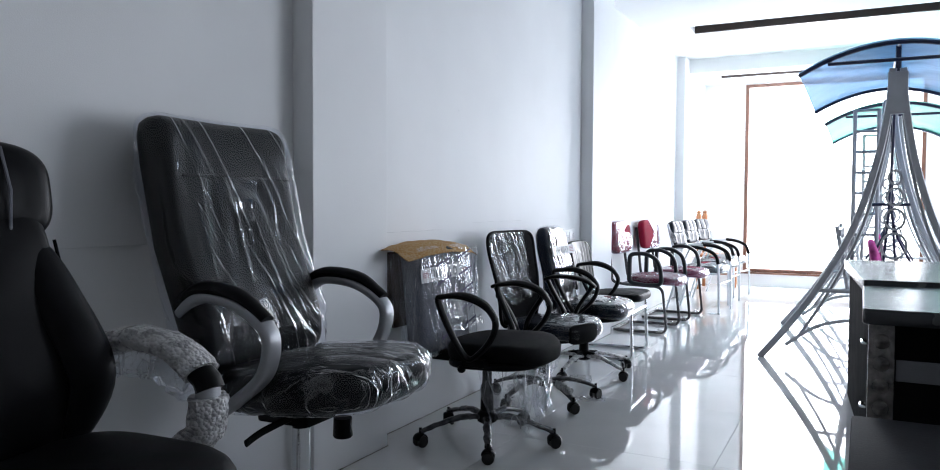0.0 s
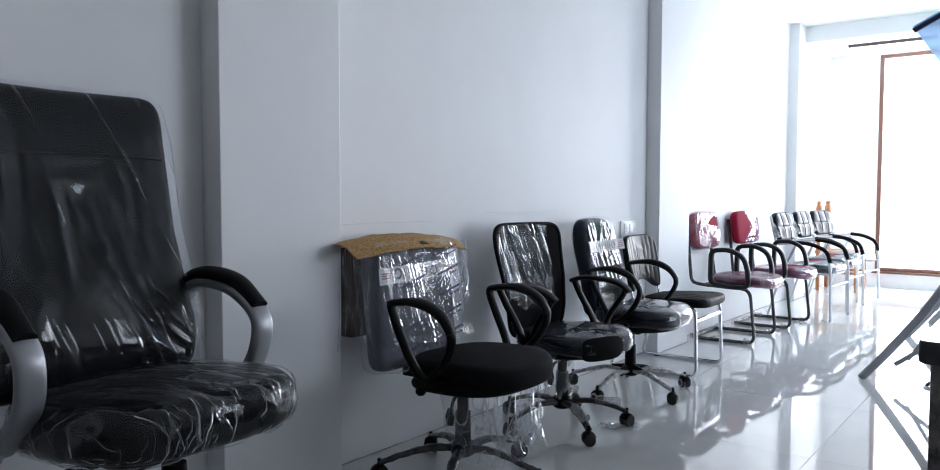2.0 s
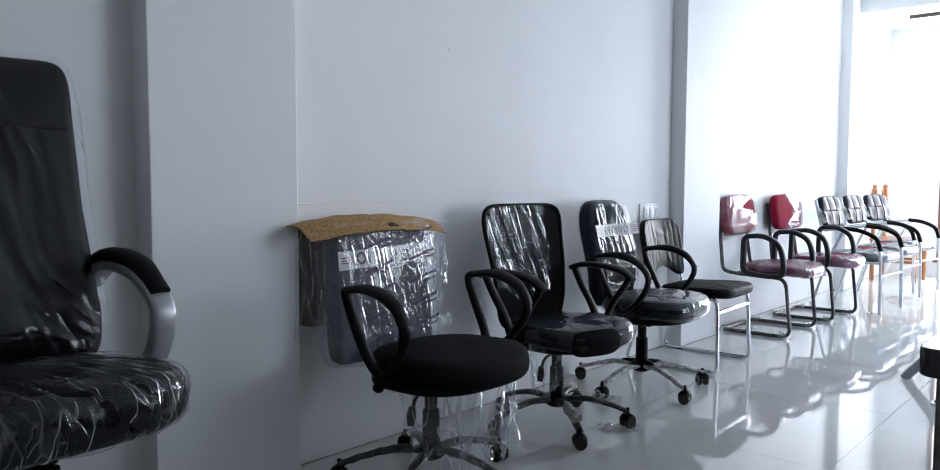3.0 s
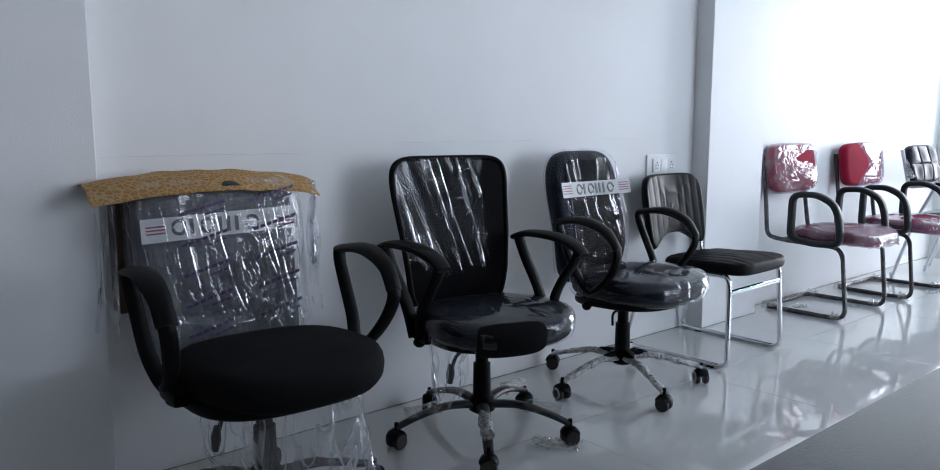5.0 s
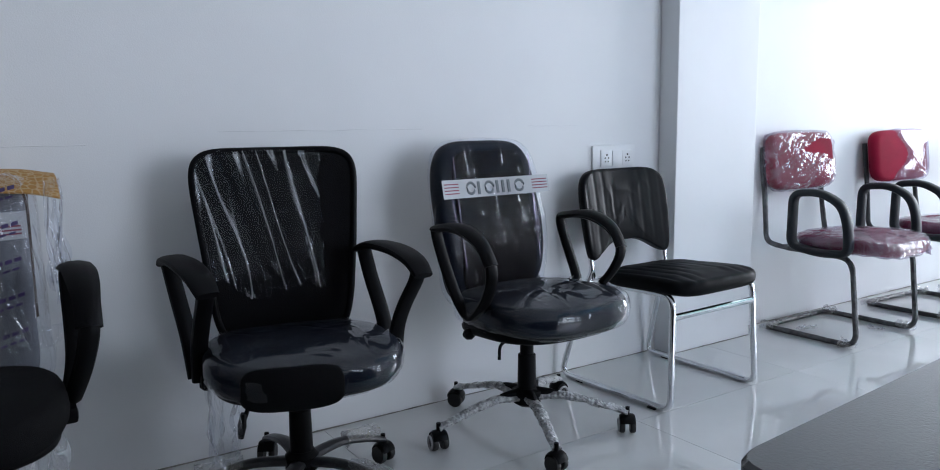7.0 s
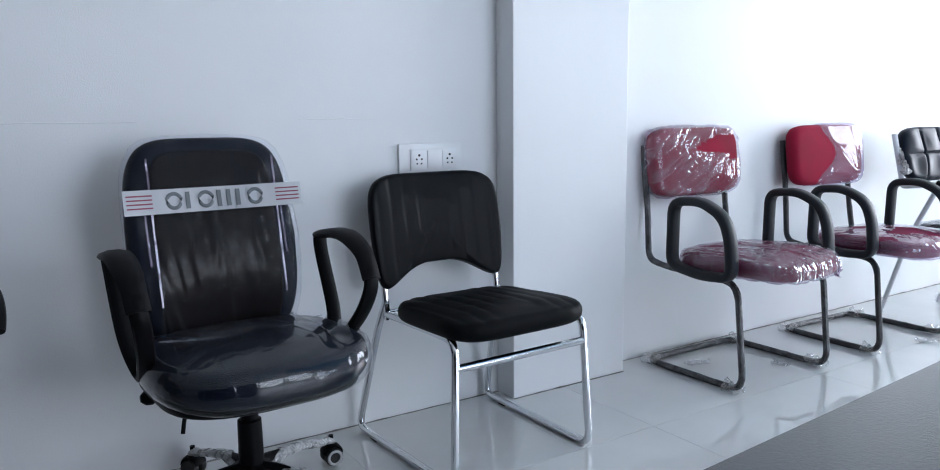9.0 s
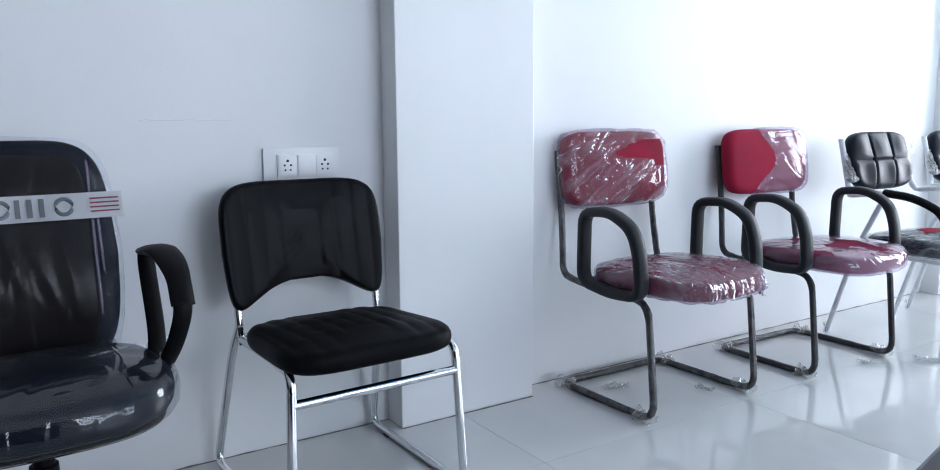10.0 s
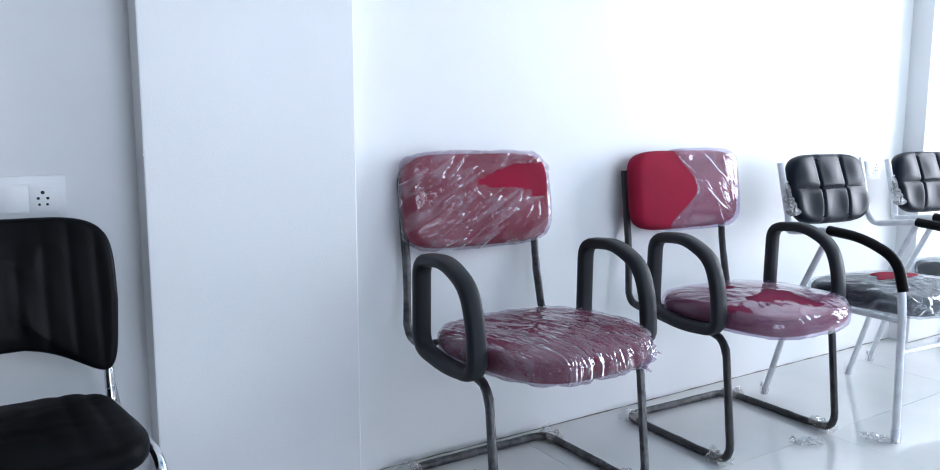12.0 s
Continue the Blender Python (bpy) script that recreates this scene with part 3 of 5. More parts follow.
def loop_arm(root, side, half=0.285, dx=0.0, dz=0.0, low=0.43, spin=0.0):
    """Triangular plastic loop: a flat padded top that curls down at the front, and a rear strut."""
    y = side * half
    pts = [(-0.02 + dx, y * 0.93, low + dz), (-0.075 + dx, y, 0.50 + dz), (-0.15 + dx, y * 1.02, 0.655 + dz), (-0.12 + dx, y * 1.04, 0.684 + dz), (-0.02 + dx, y * 1.05, 0.686 + dz),
           (0.075 + dx, y * 1.05, 0.655 + dz), (0.125 + dx, y * 1.04, 0.595 + dz), (0.105 + dx, y * 1.0, 0.525 + dz), (0.045 + dx, y * 0.95, 0.455 + dz)]
    turned = Matrix.Translation((dx, 0, 0)) @ Matrix.Rotation(radians(spin), 4, "Z") @ Matrix.Translation((-dx, 0, 0))
    pts = [turned @ Vector(p) for p in pts]
    arm = part("armrest", tubed(curve(pts, 6, closed=True), (0.020, 0.013), seg=10, closed=True, side=(0, 1, 0)), PLASTIC, root)
    part("arm_pad", tubed(curve([turned @ Vector(p) for p in ((-0.145 + dx, y * 1.03, 0.68 + dz), (-0.02 + dx, y * 1.05, 0.694 + dz), (0.08 + dx, y * 1.05, 0.66 + dz), (0.128 + dx, y * 1.04, 0.598 + dz))], 6), (0.034, 0.014), seg=10, side=(0, 1, 0), taper=lambda t: 0.75 + 0.25 * math.sin(math.pi * min(1, t * 1.2 + 0.1))), PAD_PU, arm)
    part("arm_bracket", boxed(-0.05 + dx, 0.06 + dx, min(y * 0.6, y * 0.95), max(y * 0.6, y * 0.95), low - 0.035 + dz, low + 0.0 + dz, bevel=0.010), PLASTIC, root)


def fork_arm(root, side, half, dx, dz, spin=0.0):
    """A broad flat pad on two straight struts that meet low down in a V."""
    y = side * half
    turned = Matrix.Translation((dx, y, 0)) @ Matrix.Rotation(radians(spin), 4, "Z") @ Matrix.Translation((-dx, -y, 0))
    at = lambda x, k, z: turned @ Vector((x + dx, y * k, z + dz))
    across = turned.to_3x3() @ Vector((0, 1, 0))
    rear = curve([at(-0.135, 1.03, 0.668), at(-0.10, 1.02, 0.60), at(-0.040, 1.01, 0.50), at(-0.006, 1.0, 0.40)], 6)
    arm = part("armrest", tubed(rear, (0.021, 0.012), seg=12, side=across, power=3.0), PLASTIC, root)
    fore = curve([at(0.125, 1.04, 0.655), at(0.115, 1.04, 0.62), at(0.065, 1.02, 0.545), at(0.034, 1.01, 0.48), at(0.022, 1.0, 0.40)], 6)
    part("front_strut", tubed(fore, (0.021, 0.012), seg=12, side=across, power=3.0), PLASTIC, arm)
    top = curve([at(-0.155, 1.03, 0.672), at(-0.09, 1.05, 0.690), at(0.02, 1.06, 0.688), at(0.10, 1.06, 0.668), at(0.145, 1.05, 0.635)], 7)
    part("arm_pad", tubed(top, (0.036, 0.013), seg=14, side=across, power=2.8, taper=lambda t: 0.62 + 0.38 * math.sin(math.pi * min(1.0, 0.12 + 0.75 * t))), PAD_PU, arm)
    part("arm_bracket", boxed(-0.05 + dx, 0.06 + dx, min(y * 0.6, y * 0.98), max(y * 0.6, y * 0.98), 0.385 + dz, 0.42 + dz, bevel=0.010), PLASTIC, root)


def drape(pts_top, drop, seed, folds=16, depth=0.02, n=40, m=14, taper=0.5):
    """A loose sheet of film that hangs from a line."""
    bm = bmesh.new()
    line = curve(pts_top, 8)
    rows = []
    for j in range(m + 1):
        t = j / m
        row = []
        for i in range(n + 1):
            s = i / n * (len(line) - 1)
            a = line[int(min(s, len(line) - 2))]
            b = line[int(min(s, len(line) - 2)) + 1]
            p = a.lerp(b, s - int(min(s, len(line) - 2)))
            mid = line[len(line) // 2]
            q = p.lerp(mid, taper * t * t)
            q = Vector((q.x, q.y, q.z - drop * t * (0.75 + 0.35 * noise.noise(Vector((i * 0.12, seed, 0))))))
            k = noise.noise(Vector((i * folds / n, t * 1.5, seed)))
            d = noise.noise(Vector((i * folds / n + 9, t * 2.5, seed + 4)))
            q += Vector((depth * k * (0.3 + t), depth * d * (0.3 + t), 0))
            row.append(bm.verts.new(q))
        rows.append(row)
    for a, b in zip(rows, rows[1:]):
        for i in range(n):
            bm.faces.new((a[i], a[i + 1], b[i + 1], b[i]))
    return bm


# ---- black padded gaming chair ----
def gaming_chair(m):
    root = thing("gaming_chair", m, "black leather racing-style chair with winged back and bubble-wrapped armrest", "chair", CHAIRS)
    put = leaning(-0.20, 0.52, 9, bow=0.03, wrap=0.5)

    def wings(u, v):
        k = 0.200 + 0.052 * math.exp(-((v + 0.10) / 0.12) ** 2) + 0.03 * math.exp(-((v + 0.3) / 0.035) ** 2)
        return (u / 0.2 * k, v)
    part("backrest", cushion(oval(0.2, 0.31, 4.5, 72, wings), 0.11, 0.03, place=lambda u, v, w: put(u, v + 0.29, w)), LEATHER_SOFT, root)
    for sd in (-1, 1):
        part("back_bolster", tubed(curve([put(sd * 0.17, 0.02, 0.05), put(sd * 0.215, 0.16, 0.07), put(sd * 0.185, 0.34, 0.055), put(sd * 0.165, 0.46, 0.04)], 8), (0.05, 0.028), seg=12, side=(0, 1, 0), taper=lambda t: 0.5 + 0.7 * math.sin(math.pi * t)), LEATHER_SOFT, root)
        part("seam_piping", tubed(curve([put(sd * 0.205, 0.04, 0.05), put(sd * 0.256, 0.19, 0.01), put(sd * 0.220, 0.36, 0.03), put(sd * 0.205, 0.48, 0.03)], 8), 0.004, seg=6), PLASTIC, root)
    part("headrest", cushion(oval(0.22, 0.125, 3.4, 56), 0.12, 0.02, place=lambda u, v, w: put(u, v + 0.59, w - 0.005)), LEATHER_SOFT, root)
    for k in range(2):
        part("headrest_strap", tubed([put(-0.10 + 0.2 * k, 0.47, 0.055), put(-0.10 + 0.2 * k, 0.59, 0.078), put(-0.10 + 0.2 * k, 0.69, 0.055)], (0.004, 0.002), seg=6, side=(0, 1, 0)), GREYFOAM, root)
    part("seat", cushion(oval(0.28, 0.27, 4.0, 60), 0.11, 0.02, place=flat(0.10, 0.525, 2, dip=0.02, waterfall=0.6)), LEATHER_SOFT, root)
    for sd in (-1, 1):
        line = curve([(-0.20, sd * 0.33, 0.745), (-0.10, sd * 0.34, 0.765), (0.02, sd * 0.35, 0.745), (0.09, sd * 0.35, 0.70)], 8)
        arm = part("armrest", tubed(line, (0.05, 0.030), seg=14, side=(0, 1, 0), wob=0.006), BUBBLE, root, "armrest wound in pale bubble wrap")
        part("arm_tip", tubed([(0.075, sd * 0.35, 0.71), (0.11, sd * 0.35, 0.685), (0.12, sd * 0.35, 0.665)], (0.038, 0.024), seg=12, side=(0, 1, 0)), PLASTIC, arm)
        part("arm_collar", tubed([(0.11, sd * 0.35, 0.68), (0.115, sd * 0.35, 0.63)], (0.032, 0.022), seg=12, side=(0, 1, 0)), SILVER, arm)
        part("arm_post", tubed(curve([(0.11, sd * 0.35, 0.65), (0.10, sd * 0.35, 0.57), (0.03, sd * 0.33, 0.50)], 6), (0.05, 0.038), seg=14, side=(0, 1, 0), wob=0.008), BUBBLE, root, "arm post wound in pale bubble wrap")
        film = tubed(curve([(-0.19, sd * 0.35, 0.70), (-0.05, sd * 0.36, 0.70), (0.06, sd * 0.36, 0.66)], 8), (0.045, 0.035), seg=14, side=(0, 1, 0), wob=0.02)
        part("loose_wrap", film, FILM, root, "loose clear wrap under the armrest")
    star_base(root, PLASTIC, turn=10, reach=0.31, top=0.48)
    return root


# ---- large executive chair under clear film ----
def executive_chair(m):
    root = thing("executive_chair", m, "high-backed black leather executive chair draped in shiny clear film", "chair", CHAIRS)
    put = leaning(-0.17, 0.60, 14, bow=0.035, wrap=0.25)

    def waist(u, v):
        return (u * (1.0 + 0.04 * v) - 0.012, v)
    back = oval(0.286, 0.393, 14, 96, waist)
    roll = lambda u, v, front: 0.018 * math.exp(-((v - 0.33) / 0.12) ** 2)
    part("backrest", cushion(back, 0.125, 0.02, place=lambda u, v, w: put(u, v + 0.37, w - 0.018 + roll(u, v, 1))), LEATHER, root)
    part("back_seam", tubed([put(u, 0.575 - 0.15 * u * u, 0.061 + 0.003 * (1 - (u / 0.24) ** 2)) for u in [k * 0.04 - 0.24 for k in range(13)]], 0.004, seg=6), PLASTIC, root)
    film = cushion(oval(0.290, 0.397, 14, 260, waist), 0.131, 0.023, inner=44, place=lambda u, v, w: put(u, v + 0.37, w - 0.017 + roll(u, v, 1)), grow=0.004)
    # the folds hang straight at one edge and swing towards the far lower corner
    swing_out = lambda c: max(0.0, min(1.0, (c.y + 0.20) / 0.45))
    folded(film, 0.020, lambda c: 9 * (c.y + 0.75 * swing_out(c) * (c.z - 1.0)) + 6 * c.x, lambda c: 1.1 * c.z, 3.1, 1.6, lambda c: min(1.0, 0.25 + 4.0 * max(0.0, 1.30 - c.z)))
    part("film_cover", film, FILM_BIG, root, "creased clear plastic over the backrest")

    def front(u, v):
        return (u * (1.0 - 0.10 * max(0, v) / 0.27) + 0.018, v)
    part("seat", cushion(oval(0.285, 0.27, 3.6, 72, front), 0.125, 0.02, place=flat(0.095, 0.565, 5, waterfall=0.25)), LEATHER, root)
    film = cushion(oval(0.293, 0.277, 3.6, 220, front), 0.132, 0.026, inner=36, place=flat(0.095, 0.565, 5, waterfall=0.25), grow=0.003)
    folded(film, 0.014, lambda c: 13 * (c.y - 0.55 * c.x) + 9 * c.z, lambda c: 2.5 * c.x, 7.7)
    part("film_cover", film, FILM_SEAT, root, "creased clear plastic over the seat")
    part("film_gusset", drape([(-0.13, -0.28, 0.60), (-0.10, -0.1, 0.605), (-0.11, 0.1, 0.605), (-0.13, 0.28, 0.60)], 0.06, 5.0, depth=0.03), FILM_BIG, root)
    for sd in (-1, 1):
        y = sd * 0.285
        line = curve([(-0.20, y * 0.96, 0.775), (-0.12, y * 1.0, 0.825), (0.01, y * 1.03, 0.815), (0.11, y * 1.03, 0.76), (0.128, y * 1.02, 0.70), (0.095, y * 1.0, 0.62), (0.0, y * 0.97, 0.545), (-0.06, y * 0.95, 0.505)], 7)
        arm = part("armrest", tubed(line, (0.030, 0.016), seg=16, side=(0, 1, 0), power=3.2), SILVER, root, "curved silver arm with black pad")
        part("arm_pad", tubed(curve([(-0.19, y * 0.97, 0.812), (-0.11, y * 1.0, 0.850), (0.02, y * 1.03, 0.838), (0.118, y * 1.03, 0.778)], 7), (0.036, 0.020), seg=12, side=(0, 1, 0), taper=lambda t: 0.7 + 0.3 * math.sin(math.pi * min(1.0, 0.15 + t))), PAD_PU, arm)
        part("arm_bolt", lathed([(0.022, -0.01), (0.026, -0.006), (0.026, 0.006), (0.018, 0.012)], at=(-0.06, y * 0.95 + sd * 0.012, 0.505), seg=16, axis="y"), SILVER, arm)
    star_base(root, PLASTIC, turn=15, reach=0.32, top=0.47)
    part("chrome_lift", lathed([(0.028, 0.14), (0.028, 0.40)], seg=18), CHROME, root)
    part("tilt_lever", tubed(curve([(0.02, -0.06, 0.45), (0.02, -0.20, 0.44), (0.02, -0.27, 0.425)], 5), (0.012, 0.007), seg=8), PLASTIC, root)
    part("tension_knob", lathed([(0.026, 0.38), (0.030, 0.385), (0.028, 0.44)], at=(0.14, 0.02, 0)), PLASTIC, root)
    return root


# ---- task chair with a bagged back and cardboard on top ----
def letter_bars(root, put, cx, cz, width, height, material, lift=0.004):
    """Plain blobs in the size of printed letters."""
    bm = bmesh.new()
    u = cx - width / 2
    unit = width / 6.2
    hh = height / 2
    for kind in "oboBo":
        if kind == "o":
            ring = [put(u + unit * 0.5 + unit * 0.4 * math.cos(d), cz + hh * 0.85 * math.sin(d), lift) for d in [radians(k) for k in range(0, 360, 20)]]
            tube(bm, ring, (height * 0.11, 0.0009), seg=6, closed=True, side=put(0, 1, 0) - put(0, 0, 0))
            u += unit * 1.15
        else:
            for k in range(1 if kind == "b" else 3):
                bar(bm, put, u, u + unit * 0.24, cz - hh, cz + hh, lift, n=1)
                u += unit * 0.55
            u += unit * 0.1
    return part("print", bm, material, root)


def bar(bm, put, u0, u1, v0, v1, w, th=0.0015, skew=0.0, n=8):
    """A thin printed strip that follows the surface."""
    lo, hi = [], []
    for k in range(n + 1):
        u = u0 + (u1 - u0) * k / n
        s = skew * (u - u0)
        lo.append([bm.verts.new(put(u, v0 + s, w)), bm.verts.new(put(u, v1 + s, w))])
        hi.append([bm.verts.new(put(u, v0 + s, w + th)), bm.verts.new(put(u, v1 + s, w + th))])
    for k in range(n):
        bm.faces.new((hi[k][0], hi[k + 1][0], hi[k + 1][1], hi[k][1]))
        bm.faces.new((lo[k][1], lo[k + 1][1], lo[k + 1][0], lo[k][0]))
        bm.faces.new((lo[k][0], lo[k + 1][0], hi[k + 1][0], hi[k][0]))
        bm.faces.new((hi[k][1], hi[k + 1][1], lo[k + 1][1], lo[k][1]))
    bm.faces.new((lo[0][1], lo[0][0], hi[0][0], hi[0][1]))
    bm.faces.new((lo[-1][0], lo[-1][1], hi[-1][1], hi[-1][0]))
    return bm


def bagged_chair(m):
    root = thing("bagged_task_chair", m, "black task chair, back bagged in printed plastic under a cardboard flap", "chair", CHAIRS)
    put = leaning(-0.255, 0.50, 6)
    part("backrest", cushion(oval(0.226, 0.235, 12, 56), 0.10, 0.008, place=lambda u, v, w: put(u, v + 0.135, w)), GREYFOAM, root, "grey padded backrest")
    # bag
    bag = cushion(oval(0.246, 0.250, 12, 220), 0.15, 0.012, inner=36, edge=0.25, place=lambda u, v, w: put(u, v + 0.142, w))
    folded(bag, 0.013, lambda c: 8 * (c.y + 0.25 * c.z), lambda c: 3.5 * c.z, 1.7)
    crease(bag, 0.003, (16, 18, 14), 5.2)
    part("bag", bag, FILM_BAG, root, "clear printed plastic bag over the backrest")
    bm = bmesh.new()
    bar(bm, put, -0.222, 0.222, 0.228, 0.292, 0.063, skew=0.03)
    band = part("printed_band", bm, BAND_SHEER, root, "white printed band across the back")
    letter_bars(band, put, -0.01, 0.266, 0.27, 0.042, INK, lift=0.0652)
    for sd in (-1, 1):
        bm = bmesh.new()
        for k in range(3):
            bar(bm, put, sd * 0.21 - (0.05 if sd > 0 else 0), sd * 0.21 + (0.05 if sd < 0 else 0), 0.25 + 0.009 * k, 0.254 + 0.009 * k, 0.0652, skew=0.03)
        part("print_stripe", bm, INKRED, band)
    for r in range(5):
        for c in range(2):
            bm = bmesh.new()
            u0 = (-0.13, 0.075)[c]
            v0 = -0.035 + 0.082 * r + 0.03 * c
            for k in range(7):
                bar(bm, put, u0 + k * 0.019, u0 + k * 0.019 + 0.014, v0 + k * 0.005, v0 + k * 0.005 + 0.009, 0.091, skew=0.28, n=1)
            for k in range(3):
                bar(bm, put, u0 + 0.07 + k * 0.019, u0 + 0.084 + k * 0.019, v0 + k * 0.005, v0 + k * 0.005 + 0.005, 0.091, skew=0.28, n=1)
            part("bag_print", bm, INKPURPLE, root)
    # cardboard flap, bent over the top
    bm = bmesh.new()
    nx, ny = 10, 26
    grid = {}
    for lay in (0, 1):
        for i in range(nx + 1):
            for j in range(ny + 1):
                a, b = i / nx - 0.5, j / ny - 0.5
                sag = 0.028 * (1 - (2 * b) ** 2) - 0.10 * max(0, abs(a + 0.05) - 0.20) + 0.006 * noise.noise(Vector((a * 6, b * 9, 2)))
                wid = 1.0 - 0.18 * abs(b) * 2 * (1 if a > 0 else 0.3)
                z = 0.888 + sag - 0.004 * lay - 0.012 * max(0, a) * 2
                grid[lay, i, j] = bm.verts.new((-0.31 + a * 0.24 * wid, b * 0.63 - 0.02, z))
    for i in range(nx):
        for j in range(ny):
            bm.faces.new((grid[0, i, j], grid[0, i + 1, j], grid[0, i + 1, j + 1], grid[0, i, j + 1]))
            bm.faces.new((grid[1, i, j + 1], grid[1, i + 1, j + 1], grid[1, i + 1, j], grid[1, i, j]))
    for j in range(ny):
        for i in (0, nx):
            bm.faces.new((grid[0, i, j], grid[0, i, j + 1], grid[1, i, j + 1], grid[1, i, j]))
    for i in range(nx):
        for j in (0, ny):
            bm.faces.new((grid[0, i, j], grid[1, i, j], grid[1, i + 1, j], grid[0, i + 1, j]))
    part("cardboard_flap", bm, CARD, root, "curled cardboard flap with an orange honeycomb print")
    part("hand_slot", cushion(oval(0.032, 0.011, 2.2, 28), 0.004, 0.0, place=lambda u, v, w: Vector((-0.216 + v, 0.02 + u, 0.884 + w - 0.42 * v - 8 * u * u))), SLOT, root, "dark hand slot in the cardboard")
    part("cardboard_backing", boxed(-0.405, -0.335, -0.255, 0.235, 0.53, 0.868, bevel=0.006), BACKING, root, "brown cardboard behind the bagged back")
    side = drape([(-0.42, -0.30, 0.87), (-0.30, -0.305, 0.87), (-0.19, -0.29, 0.86)], 0.42, 2.2, depth=0.02, taper=0.15)
    part("bag_side", side, FILM_BAG, root, "loose side of the bag")
    part("bag_tail", drape([(-0.19, 0.26, 0.88), (-0.24, 0.29, 0.88), (-0.30, 0.30, 0.88)], 0.40, 6.2, depth=0.03, taper=0.1), FILM_BAG, root)
    part("bag_hem", drape([(-0.185, -0.255, 0.545), (-0.135, -0.10, 0.55), (-0.125, 0.10, 0.55), (-0.17, 0.275, 0.545)], 0.065, 7.4, depth=0.02, n=60, folds=6, taper=0.03), FILM_BAG, root, "gathered hem of the bag along the seat")
    part("seat", cushion(oval(0.243, 0.235, 2.9, 64, lambda u, v: (u + 0.01, v)), 0.085, 0.018, place=flat(0.085, 0.445, 2, waterfall=1.2)), FABRIC, root, "bare black fabric seat")
    part("seat_shell", cushion(oval(0.235, 0.22, 2.9, 48), 0.03, 0.0, place=flat(0.08, 0.392, 2)), PLASTIC, root)
    part("back_bracket", boxed(-0.27, -0.08, -0.05, 0.05, 0.36, 0.40, bevel=0.01), PLASTIC, root)
    part("back_spine", tubed(curve([(-0.24, 0, 0.37), (-0.31, 0, 0.45), (-0.34, 0, 0.62)], 6), (0.04, 0.012), seg=8, side=(0, 1, 0)), PLASTIC, root)
    for sd in (-1, 1):
        loop_arm(root, sd, 0.282, 0.06, 0.01, low=0.42)
    levers(root, 0.38)
    star_base(root, WRAPTUBE, turn=10, reach=0.315, top=0.39, wrap=True)
    part("hanging_film", drape([(0.06, -0.20, 0.395), (0.22, -0.12, 0.395), (0.275, 0.02, 0.40), (0.24, 0.16, 0.40), (0.08, 0.235, 0.395)], 0.33, 8.8, depth=0.05, n=70, m=24, folds=14, taper=0.12), FILM, root, "torn clear film hanging under the seat")
    return root


